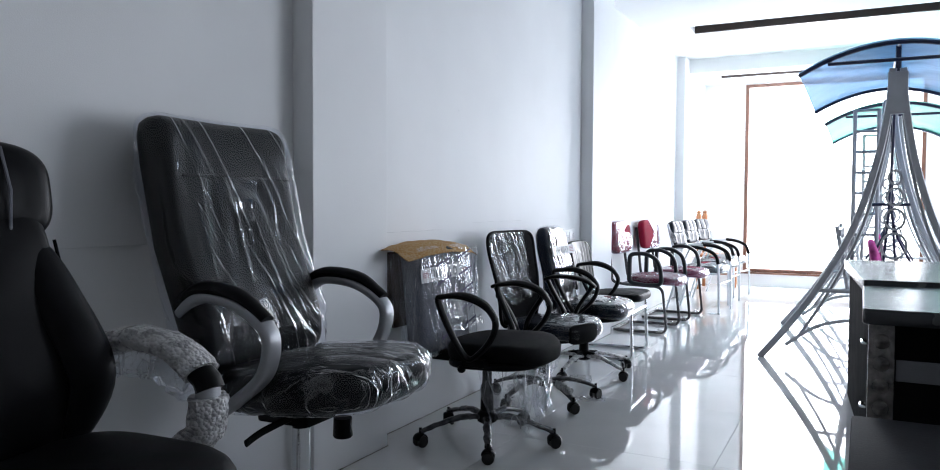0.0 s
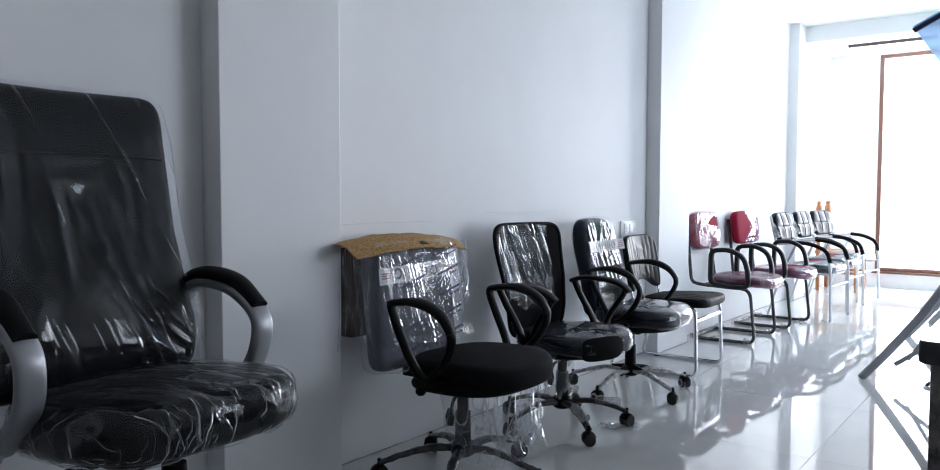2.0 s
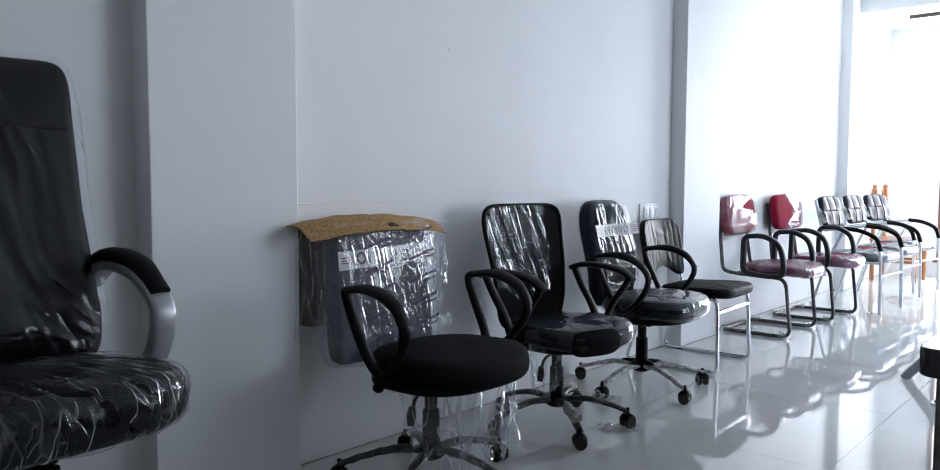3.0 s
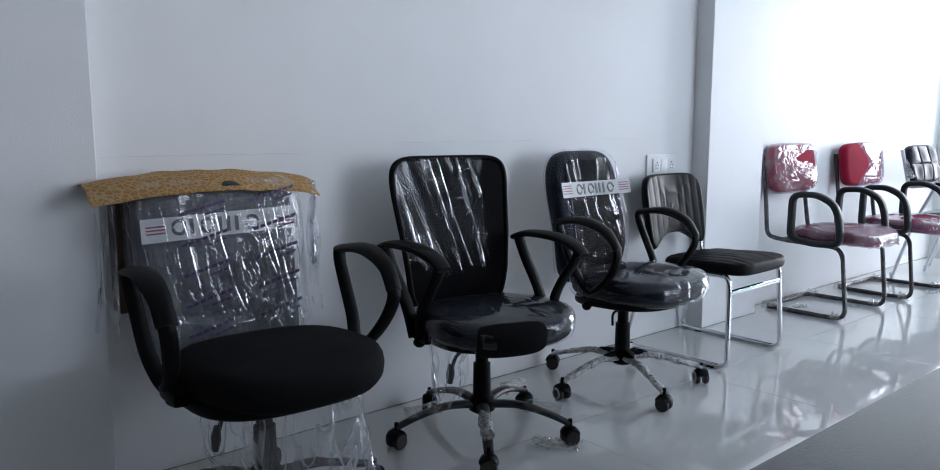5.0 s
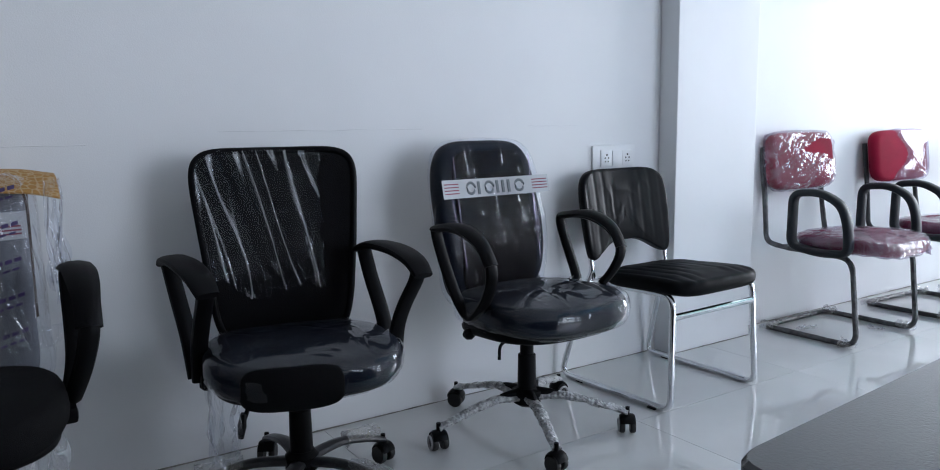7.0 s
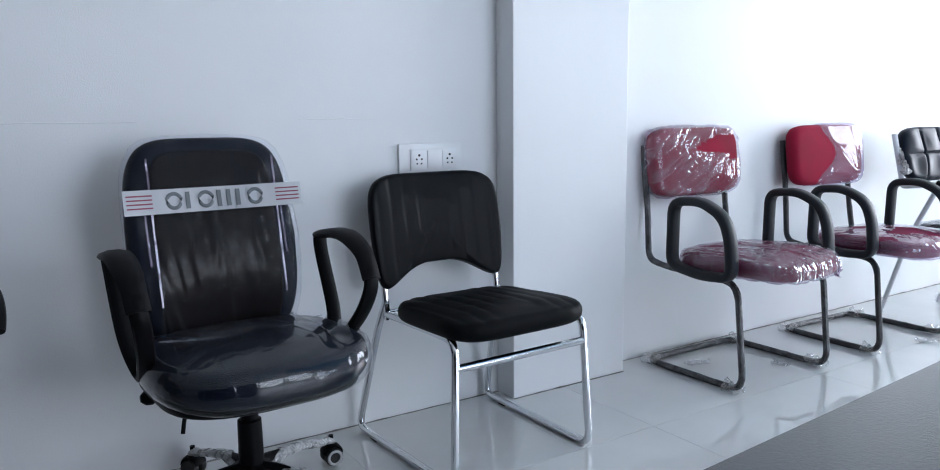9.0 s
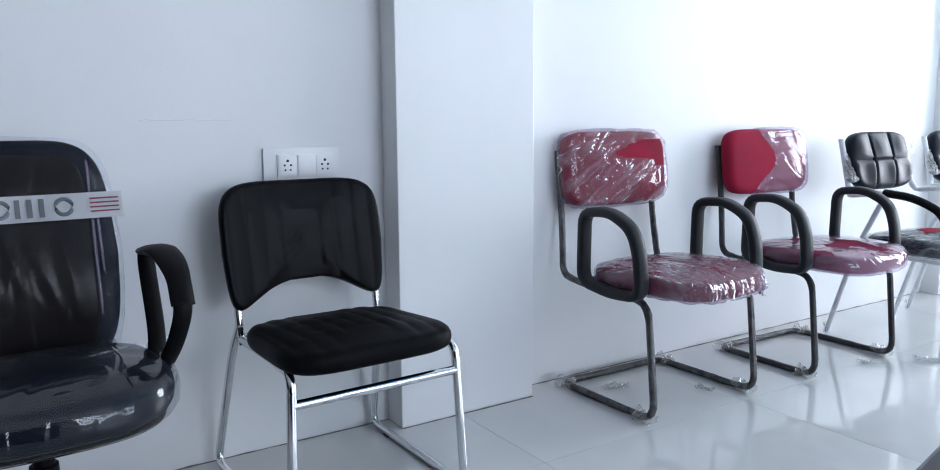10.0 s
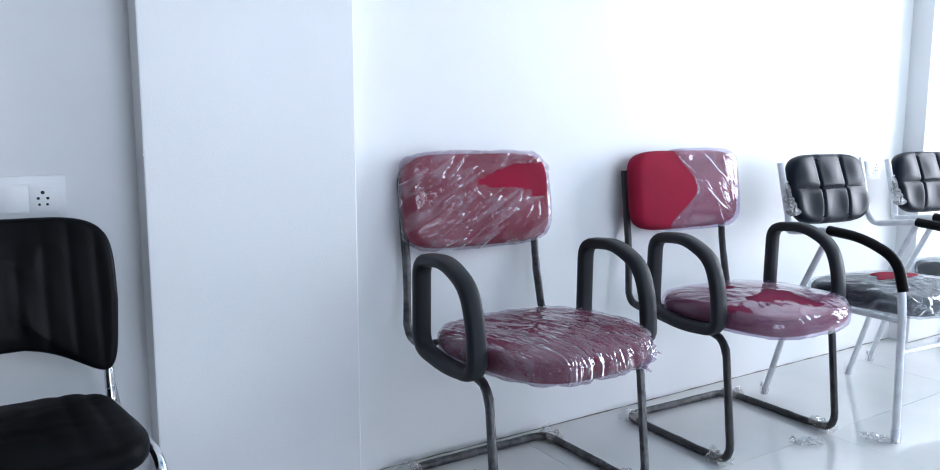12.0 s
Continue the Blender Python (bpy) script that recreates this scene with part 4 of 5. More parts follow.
# ---- mesh-back task chair ----
def mesh_chair(m):
    root = thing("mesh_task_chair", m, "black mesh-back task chair with streaked film and partly wrapped seat", "chair", CHAIRS)
    put = leaning(-0.19, 0.47, 7, bow=0.03, wrap=0.25)

    def shape(u, v):
        return (u * (1.0 + 0.12 * v / 0.23), v)
    line = [put(u, v + 0.20, 0) for u, v in oval(0.205, 0.265, 7, 72, shape)]
    part("back_frame", tubed(line, (0.010, 0.010), seg=10, closed=True, side=(1, 0, 0.1)), PLASTIC, root)
    part("net_back", cushion(oval(0.203, 0.263, 7, 72, shape), 0.006, 0.0, place=lambda u, v, w: put(u, v + 0.20, w)), NET, root, "woven black net of the backrest")
    film = cushion(oval(0.2, 0.262, 7, 220, shape), 0.010, 0.004, inner=44, place=lambda u, v, w: put(u, v + 0.20, w + 0.012))
    # torn away along one side and below
    rag = [f for f in film.faces if (lambda c: c.z < 0.545 + 0.10 * noise.noise(Vector((c.y * 9, 3.0, 0))) or c.y > 0.115 + 0.03 * noise.noise(Vector((c.z * 14, 1.0, 0))))(f.calc_center_median())]
    bmesh.ops.delete(film, geom=rag, context="FACES")
    folded(film, 0.009, lambda c: 19 * (c.y + 0.33 * (c.z - 0.9)), lambda c: 1.6 * c.z, 4.4)
    part("film_cover", film, FILM_MESH, root, "streaked clear film over the net")
    part("back_spine", tubed(curve([(-0.09, 0, 0.385), (-0.21, 0, 0.40), (-0.24, 0, 0.52), (-0.25, 0, 0.62)], 6), (0.035, 0.012), seg=10, side=(0, 1, 0)), PLASTIC, root)
    part("lumbar_bar", tubed([put(u, 0.12, -0.02) for u in (-0.19, -0.1, 0, 0.1, 0.19)], (0.02, 0.008), seg=8, side=(0, 0, 1)), PLASTIC, root)
    part("seat", cushion(oval(0.24, 0.23, 2.9, 64), 0.08, 0.016, place=flat(0.07, 0.425, 2, waterfall=1.0)), NAVY, root)
    film = cushion(oval(0.245, 0.235, 2.9, 110), 0.085, 0.02, inner=14, place=flat(0.07, 0.425, 2, waterfall=1.0), grow=0.002)
    crease(film, 0.004, (6, 9, 9), 2.4)
    part("seat_film", film, FILM_TIGHT, root, "tight clear film over the seat")
    patch = cushion(oval(0.115, 0.052, 4, 40), 0.012, 0.004, place=lambda u, v, w: Vector((0.304 + w - 1.2 * (u - 0.06) ** 2 - 5.0 * v * v, u - 0.06, 0.412 + v)))
    part("bare_patch", patch, FABRIC, root, "bare black fabric where the film is torn")
    for sd in (-1, 1):
        fork_arm(root, sd, 0.250, 0.015, -0.02, spin=16)
    levers(root, 0.36)
    part("seat_shell", cushion(oval(0.22, 0.21, 2.9, 48), 0.03, 0.0, place=flat(0.06, 0.375, 2)), PLASTIC, root)
    star_base(root, BLACKTUBE, turn=46, reach=0.30, top=0.37)
    for k in (0, 1, 3, 4):
        a = radians(46 + 72 * k)
        c, s = math.cos(a), math.sin(a)
        part("film_winding", tubed([(r * c, r * s, 0.125 - 0.16 * max(0, r - 0.13) ** 1.2) for r in (0.15, 0.18, 0.21, 0.24, 0.27)], 0.0205, seg=12, wob=0.012), FILM_SCRAP if k != 4 else BUBBLE, root, "crumpled film wound on the base arm")
    part("hanging_film", drape([(0.08, -0.235, 0.40), (0.15, -0.215, 0.395), (0.22, -0.165, 0.39)], 0.24, 3.8, depth=0.03, n=40, m=20, folds=9, taper=0.3), FILM, root, "torn clear film hanging under the seat")
    return root


# ---- task chair in smooth film with a printed band ----
def banded_chair(m):
    root = thing("wrapped_task_chair", m, "dark task chair in smooth clear film with white printed band", "chair", CHAIRS)
    put = leaning(-0.20, 0.47, 7, bow=0.03, wrap=0.35)

    def shape(u, v):
        return (u * (1.0 - 0.05 * abs(v) / 0.24), v)
    part("backrest", cushion(oval(0.214, 0.272, 4.6, 72, shape), 0.075, 0.018, place=lambda u, v, w: put(u, v + 0.205, w)), NAVY, root)
    part("back_panel", cushion(oval(0.155, 0.24, 6, 60), 0.02, 0.006, place=lambda u, v, w: put(u, v + 0.20, w + 0.045)), BROWN, root, "dark brown woven front panel")
    film = cushion(oval(0.218, 0.274, 5.2, 220, shape), 0.090, 0.018, inner=34, place=lambda u, v, w: put(u, v + 0.205, w + 0.006), grow=0.002)
    folded(film, 0.004, lambda c: 8 * (c.y + 0.2 * c.z), lambda c: 1.5 * c.z, 9.1)
    crease(film, 0.004, (9, 7, 3), 2.6)
    part("film_cover", film, FILM_BACK, root, "smooth clear film over the backrest")
    for sd in (-1, 1):
        for k, u in enumerate((0.158, 0.172)):
            bm = bmesh.new()
            bar(bm, put, sd * u - 0.0025, sd * u + 0.0025, 0.06 + 0.1 * k, 0.42 - 0.13 * k, 0.066 - 0.014 * k, n=2)
            part("film_fold", bm, FILM_SMOOTH, root)
    bm = bmesh.new()
    bar(bm, put, -0.223, 0.223, 0.285, 0.345, 0.072, skew=0.0, n=24)
    band = part("printed_band", bm, BAND_SHEER, root, "white printed band across the back")
    letter_bars(band, put, 0.01, 0.315, 0.27, 0.042, INK, lift=0.0745)
    for sd in (-1, 1):
        bm = bmesh.new()
        for k in range(4):
            bar(bm, put, min(sd * 0.155, sd * 0.216), max(sd * 0.155, sd * 0.216), 0.299 + 0.010 * k, 0.3025 + 0.010 * k, 0.0735)
        part("print_stripe", bm, INKRED, band)
    part("seat", cushion(oval(0.245, 0.228, 3.0, 64), 0.085, 0.016, place=flat(0.07, 0.435, 1, waterfall=0.7)), NAVY, root)
    film = cushion(oval(0.253, 0.237, 3.0, 180), 0.09, 0.022, inner=26, place=flat(0.07, 0.435, 1, waterfall=0.7), grow=0.004)
    folded(film, 0.005, lambda c: 7 * (c.x + 0.4 * c.y) + 14 * c.z, lambda c: 3 * c.y, 5.4)
    part("seat_film", film, FILM_TIGHT, root, "clear film over the seat")
    part("film_seam", tubed([(0.02 + 0.05 * math.cos(u * 9), u, 0.49) for u in [k * 0.05 - 0.2 for k in range(9)]], 0.002, seg=6), FILM, root)
    part("seat_shell", cushion(oval(0.23, 0.21, 2.9, 48), 0.03, 0.0, place=flat(0.06, 0.375, 2)), PLASTIC, root)
    part("back_spine", tubed(curve([(-0.09, 0, 0.385), (-0.22, 0, 0.40), (-0.26, 0, 0.52), (-0.27, 0, 0.62)], 6), (0.035, 0.012), seg=10, side=(0, 1, 0)), PLASTIC, root)
    for sd in (-1, 1):
        loop_arm(root, sd, 0.258, 0.03, 0.0, low=0.42)
    levers(root, 0.365, bent=True)
    star_base(root, BUBBLE, turn=-26, reach=0.325, top=0.375, wrap=True, rings=True)
    part("hub_cover", cushion([(r * math.cos(radians(a)), r * math.sin(radians(a))) for a in range(0, 360, 9) for r in [0.05 + 0.055 * max(0, math.cos(radians(5 * (a + 26)))) ** 2]], 0.02, 0.01, place=lambda u, v, w: Vector((u, v, 0.128 + w))), PLASTIC, root)
    return root


# ---- visitor chair on chrome legs ----
def visitor_chair(m):
    root = thing("visitor_chair", m, "black leather visitor chair on a chrome sled frame", "chair", CHAIRS)
    put = leaning(-0.235, 0.40, 10, wrap=0.55)

    def shape(u, v):
        # the lower edge arches up between two pointed corners
        if v < 0:
            k = (u / 0.235) ** 2
            v = v * (0.42 + 0.60 * k ** 1.15)
            u = u * (1.0 - 0.06 * abs(v) / 0.19)
        return (u, v)
    pleat = lambda u, v, front: (0.0030 * max(0.0, ridge(Vector((u * 17 + v * 5 * (1 if u > 0 else -1), v * 9, 1)))) ** 2 * math.exp(-(u / 0.12) ** 2) + 0.002 * noise.noise(Vector((u * 12, v * 9, 1))) - 0.0016 * math.exp(-(((u + 0.5) % 0.052 - 0.026) / 0.009) ** 2)) if front else 0
    part("backrest", cushion(oval(0.24, 0.20, 5.0, 150, shape), 0.038, 0.008, inner=40, place=lambda u, v, w: put(u, v + 0.225, w), ripple=pleat), LEATHER_BACK, root, "black leather back with soft pleats")
    seam = lambda u, v, front: (-0.0026 * math.exp(-(((u + 0.5) % 0.052 - 0.026) / 0.010) ** 2) + 0.002 * noise.noise(Vector((u * 20, v * 20, 7)))) if front else 0
    part("seat", cushion(oval(0.225, 0.215, 5.0, 140, lambda u, v: (u * (1.0 + 0.06 * v / 0.2) - 0.018, v)), 0.055, 0.012, inner=36, place=flat(0.03, 0.435, 3, waterfall=0.6), ripple=seam), LEATHER_DULL, root, "dull black leather seat with stitched channels")
    for sd in (-1, 1):
        y = sd * 0.225
        part("sled_frame", tubed(fillet([(-0.22, y * 0.93, 0.44), (-0.245, y, 0.36), (-0.345, y * 1.12, 0.012), (0.195, y * 1.08, 0.012), (0.178, y * 1.0, 0.41), (0.0, y * 0.95, 0.405), (-0.22, y * 0.93, 0.40)], 0.045), 0.0115, seg=10), CHROME, root)
        part("back_tube", tubed([put(y * 0.93, -0.02, -0.004), put(y * 0.93, 0.10, -0.004), put(y * 0.9, 0.2, -0.012)], 0.0105, seg=10), CHROME, root)
    part("front_rail", tubed([(0.181, -0.228, 0.335), (0.181, 0.228, 0.335)], (0.012, 0.011), seg=10), CHROME, root)
    part("rear_rail", tubed([(-0.235, -0.215, 0.40), (-0.235, 0.215, 0.40)], 0.009, seg=10), CHROME, root)
    for sd in (-1, 1):
        for x in (-0.24, 0.12):
            part("glide", boxed(x - 0.018, x + 0.018, sd * 0.250 - 0.009, sd * 0.250 + 0.009, 0.0, 0.006, bevel=0.002), PLASTIC, root)
    return root


# ---- crimson cantilever chairs ----
def cantilever_chair(m, torn):
    label = "crimson cantilever chair, torn creased film on its back and seat" if torn else "crimson cantilever chair, back half bare and half under smooth film"
    root = thing("cantilever_chair", m, label, "chair", CHAIRS)
    put = leaning(-0.235, 0.66, 7, wrap=0.12)
    part("backrest", cushion(oval(0.256, 0.139, 5.2, 64), 0.065, 0.012, place=lambda u, v, w: put(u, v + 0.145, w)), RED, root)
    if torn:
        # film with a leaf-shaped tear to one side of the middle
        film = cushion(oval(0.260, 0.143, 5.2, 220), 0.074, 0.016, inner=40, place=lambda u, v, w: put(u, v + 0.145, w), grow=0.002)
        def in_tear(c):
            t = (c.y + 0.03) / 0.266
            front = (c.x + 0.235) * 0.9925 + (c.z - 0.66) * 0.1219 > 0.015
            return front and 0 < t < 1 and 0.856 - 0.042 * t - 0.006 * math.sin(9 * t) < c.z < 0.858 + 0.053 * min(1.0, 1.9 * t) ** 0.75
        hole = [f for f in film.faces if in_tear(f.calc_center_median())]
        bmesh.ops.delete(film, geom=hole, context="FACES")
        folded(film, 0.007, lambda c: 12 * (c.z - 0.5 * c.y), lambda c: 5 * c.y, 6.6)
        crease(film, 0.003, (18, 20, 22), 1.6)
        part("back_film", film, FILM_RED, root, "torn creased clear film over the back")
        film = cushion(oval(0.266, 0.244, 3.2, 220, lambda u, v: (u * (1 - 0.08 * v), v)), 0.07, 0.016, inner=36, place=flat(0.085, 0.448, 1, waterfall=0.9), grow=0.004)
        folded(film, 0.008, lambda c: 11 * (c.y - 0.2 * c.x), lambda c: 3 * c.x, 2.9)
        crease(film, 0.003, (14, 18, 16), 7.1)
        part("seat_film", film, FILM_RED_SEAT, root, "creased clear film over the seat")
        part("film_tail", drape([(0.30, 0.17, 0.45), (0.27, 0.21, 0.455), (0.22, 0.25, 0.45)], 0.06, 1.3, depth=0.05, n=20, m=8, taper=-0.3), FILM_RED_SEAT, root, "loose film end at the seat corner")
    else:
        def half(u, v):
            e = -0.005 - 5.5 * (v - 0.01) ** 2 - 0.15 * max(0.0, -v)
            return (e + (u + 0.245) / 0.49 * (0.262 - e), v)
        film = cushion(oval(0.245, 0.145, 5.2, 150, half), 0.071, 0.014, inner=26, place=lambda u, v, w: put(u, v + 0.145, w), grow=0.002)
        crease(film, 0.0025, (4, 5, 4), 4.1)
        part("back_film", film, FILM_SMOOTH, root, "smooth clear film over half of the back")
        film = cushion(oval(0.268, 0.247, 3.2, 130, lambda u, v: (u * (1 - 0.08 * v), v)), 0.07, 0.016, inner=22, place=flat(0.085, 0.448, 1, waterfall=0.9), grow=0.003)
        hole = [f for f in film.faces if f.calc_center_median().z > 0.48 and noise.noise(f.calc_center_median() * 9 + Vector((3, 1, 0))) > 0.36]
        bmesh.ops.delete(film, geom=hole, context="FACES")
        crease(film, 0.005, (6, 9, 6), 8.2)
        part("seat_film", film, FILM_SMOOTH, root, "torn clear film over the seat")
    part("seat", cushion(oval(0.26, 0.24, 3.2, 64, lambda u, v: (u * (1 - 0.08 * v), v)), 0.062, 0.012, place=flat(0.085, 0.448, 1, waterfall=0.9)), MAROON, root)
    t = 0.0125
    y = 0.255
    # one bent tube: up the back, under the seat, down the front, along the floor and across the rear
    for sd in (-1, 1):
        part("frame_upper", tubed(fillet([put(sd * y * 0.92, 0.22, -0.045), put(sd * y * 0.92, -0.05, -0.045), (-0.245, sd * y * 0.97, 0.425), (-0.16, sd * y, 0.412), (0.0, sd * y, 0.405), (0.190, sd * y, 0.40), (0.232, sd * y, 0.014), (0.06, sd * y, 0.013), (-0.12, sd * y, 0.013)], 0.065), t, seg=10, wob=0.002), BLACKTUBE if not torn else WRAPTUBE, root, "bent tube frame, film still wound on it")
    part("frame_foot", tubed(fillet([(-0.12, -y, 0.013), (-0.23, -y, 0.013), (-0.23, y, 0.013), (-0.12, y, 0.013)], 0.06), t, seg=10, wob=0.002), WRAPTUBE, root)
    part("rear_rail", tubed([(-0.16, -y, 0.410), (-0.16, y, 0.410)], 0.010, seg=8), BLACKTUBE, root)
    for sd in (-1, 1):
        ya = sd * 0.288
        loop = fillet([(-0.085, ya, 0.43), (-0.082, ya, 0.672), (0.05, ya, 0.682), (0.15, ya, 0.635), (0.182, ya, 0.55), (0.192, ya, 0.42), (0.06, ya, 0.41)], 0.045, closed=True)
        part("armrest", tubed(loop, (0.025, 0.017), seg=16, closed=True, side=(0, 1, 0), power=3.4), ARMGREY, root, "charcoal plastic loop armrest")
        for k in range(2):
            q = (0.19, -0.20)[k]
            part("torn_wrap", tubed(curve([(q - 0.04, sd * y, 0.014), (q, sd * y, 0.016), (q + 0.03, sd * y, 0.015)], 5), 0.021, seg=14, wob=0.03), FILM_SCRAP, root, "scrap of torn wrap on the foot")
    return root


# ---- quilted chairs with white tube frames ----
def quilted_chair(m, patch=True):
    root = thing("quilted_chair", m, "black quilted chair with white film-wrapped tube frame and black arm sleeves", "chair", CHAIRS)
    put = leaning(-0.21, 0.66, 14, wrap=0.2)
    quilt = lambda u, v, front: (-0.010 * (math.exp(-((abs(u) - 0.072) / 0.0055) ** 2) + math.exp(-(v / 0.0055) ** 2)) + 0.0045 * math.cos(u * 43) * math.cos((v - 0.065) * 24)) if front else 0
    part("backrest", cushion(oval(0.215, 0.135, 4.4, 150), 0.06, 0.012, inner=40, place=lambda u, v, w: put(u, v + 0.135, w), ripple=quilt), LEATHER_GLOSS, root, "black leather back quilted in six squares")
    part("seat", cushion(oval(0.235, 0.225, 3.6, 64), 0.07, 0.016, place=flat(0.05, 0.44, 2, waterfall=0.8)), NAVY, root)
    film = cushion(oval(0.242, 0.232, 3.6, 130), 0.076, 0.02, inner=22, place=flat(0.05, 0.44, 2, waterfall=0.8), grow=0.003)
    crease(film, 0.004, (7, 13, 10), 3.3)
    part("seat_film", film, FILM_PALE, root, "creased clear film over the seat")
    if patch:
        part("seat_print", cushion(oval(0.09, 0.06, 2.4, 40, lambda u, v: (u * (1 + 0.3 * math.sin(v * 60)), v)), 0.002, 0.001, place=lambda u, v, w: Vector((0.05 + v, u, 0.5005 + w + v * 0.03 - 0.35 * (u * u + v * v)))), RED, root, "red printed patch on the film")
    for sd in (-1, 1):
        y = sd * 0.258
        # rear leg runs up past the seat to the back; the arm runs forward and bends down as the front leg
        part("back_post", tubed(fillet([put(sd * 0.235, 0.24, -0.012), put(sd * 0.235, 0.02, -0.012), (-0.20, y, 0.645), (-0.05, y, 0.665)], 0.05), 0.0125, seg=10, wob=0.003), WHITETUBE, root)
        part("front_leg", tubed(fillet([(-0.06, y, 0.665), (0.10, y, 0.655), (0.225, y, 0.60), (0.255, y, 0.46), (0.265, y, 0.0)], 0.07), 0.0125, seg=10, wob=0.002), WHITETUBE, root)
        part("arm_sleeve", tubed(fillet([(-0.03, y, 0.667), (0.10, y, 0.657), (0.225, y, 0.602), (0.253, y, 0.50)], 0.07), 0.0175, seg=10), PLASTIC, root, "black plastic sleeve on the arm")
        part("rear_leg", tubed([(-0.03, y * 0.98, 0.655), (-0.15, y * 0.98, 0.40), (-0.27, y * 0.98, 0.0)], 0.0115, seg=10, wob=0.002), WHITETUBE, root)
        part("side_rail", tubed([(-0.14, y * 0.97, 0.40), (0.255, y * 0.97, 0.40)], 0.009, seg=8), WHITETUBE, root)
        for x in (-0.27, 0.265):
            part("foot_cap", lathed([(0.016, 0.0), (0.017, 0.03), (0.014, 0.045)], at=(x, y * (0.98 if x < 0 else 1), 0), seg=12), FILM, root)
    part("front_rail", tubed([(0.257, -0.255, 0.30), (0.257, 0.255, 0.30)], 0.009, seg=8), WHITETUBE, root)
    part("wrap_scrap", drape([put(-0.245, 0.17, 0.01), put(-0.24, 0.12, 0.02), put(-0.235, 0.08, 0.03)], 0.10, 4.5, depth=0.03, n=14, m=8, taper=0.5), BUBBLE, root)
    return root


gaming_chair(pose(-1.36, 0.935, 0, 0, 0, -2))
executive_chair(pose(-1.45, 1.862, 0, 0, 0, 2))
bagged_chair(pose(-1.44, 3.155, 0, 0, 0, -1))
mesh_chair(pose(-1.48, 3.955, 0, 0, 0, -11))
banded_chair(pose(-1.515, 4.745, 0, 0, 0, 3))
visitor_chair(pose(-1.53, 5.46, 0, 0, 0, 2))
cantilever_chair(pose(-1.60, 6.712, 0, 0, 0, 0), True)
cantilever_chair(pose(-1.565, 7.56, 0, 0, 0, -2), False)
quilted_chair(pose(-1.43, 8.195, 0, 0, 0, -4))
quilted_chair(pose(-1.45, 8.96, 0, 0, 0, -5))
quilted_chair(pose(-1.46, 9.70, 0, 0, 0, -12), False)


# ---- wooden chair at the far end ----
def wooden_chair(m):
    root = thing("wooden_chair", m, "orange-brown carved wooden chair by the end wall", "chair", CHAIRS)
    for sd in (-1, 1):
        y = sd * 0.21
        part("back_post", lathed([(0.022, 0.0), (0.024, 0.42), (0.030, 0.46), (0.022, 0.52), (0.026, 0.80), (0.036, 0.90), (0.036, 0.95), (0.020, 0.985), (0.028, 1.0), (0.012, 1.02)], at=(-0.2, y, 0), seg=14), WOOD, root)
        part("front_leg", lathed([(0.020, 0.0), (0.026, 0.10), (0.022, 0.20), (0.030, 0.38), (0.026, 0.43)], at=(0.2, y, 0), seg=14), WOOD, root)
        part("side_rail", boxed(-0.2, 0.2, y - 0.012, y + 0.012, 0.20, 0.23, bevel=0.004), WOOD, root)
    part("seat", boxed(-0.23, 0.24, -0.24, 0.24, 0.42, 0.455, bevel=0.012), WOOD, root)
    for k in range(3):
        part("back_slat", boxed(-0.215, -0.19, -0.2, 0.2, 0.56 + 0.13 * k, 0.62 + 0.13 * k, bevel=0.006), WOOD, root)
    return root


wooden_chair(pose(-1.62, 10.42, 0, 0, 0, 0))


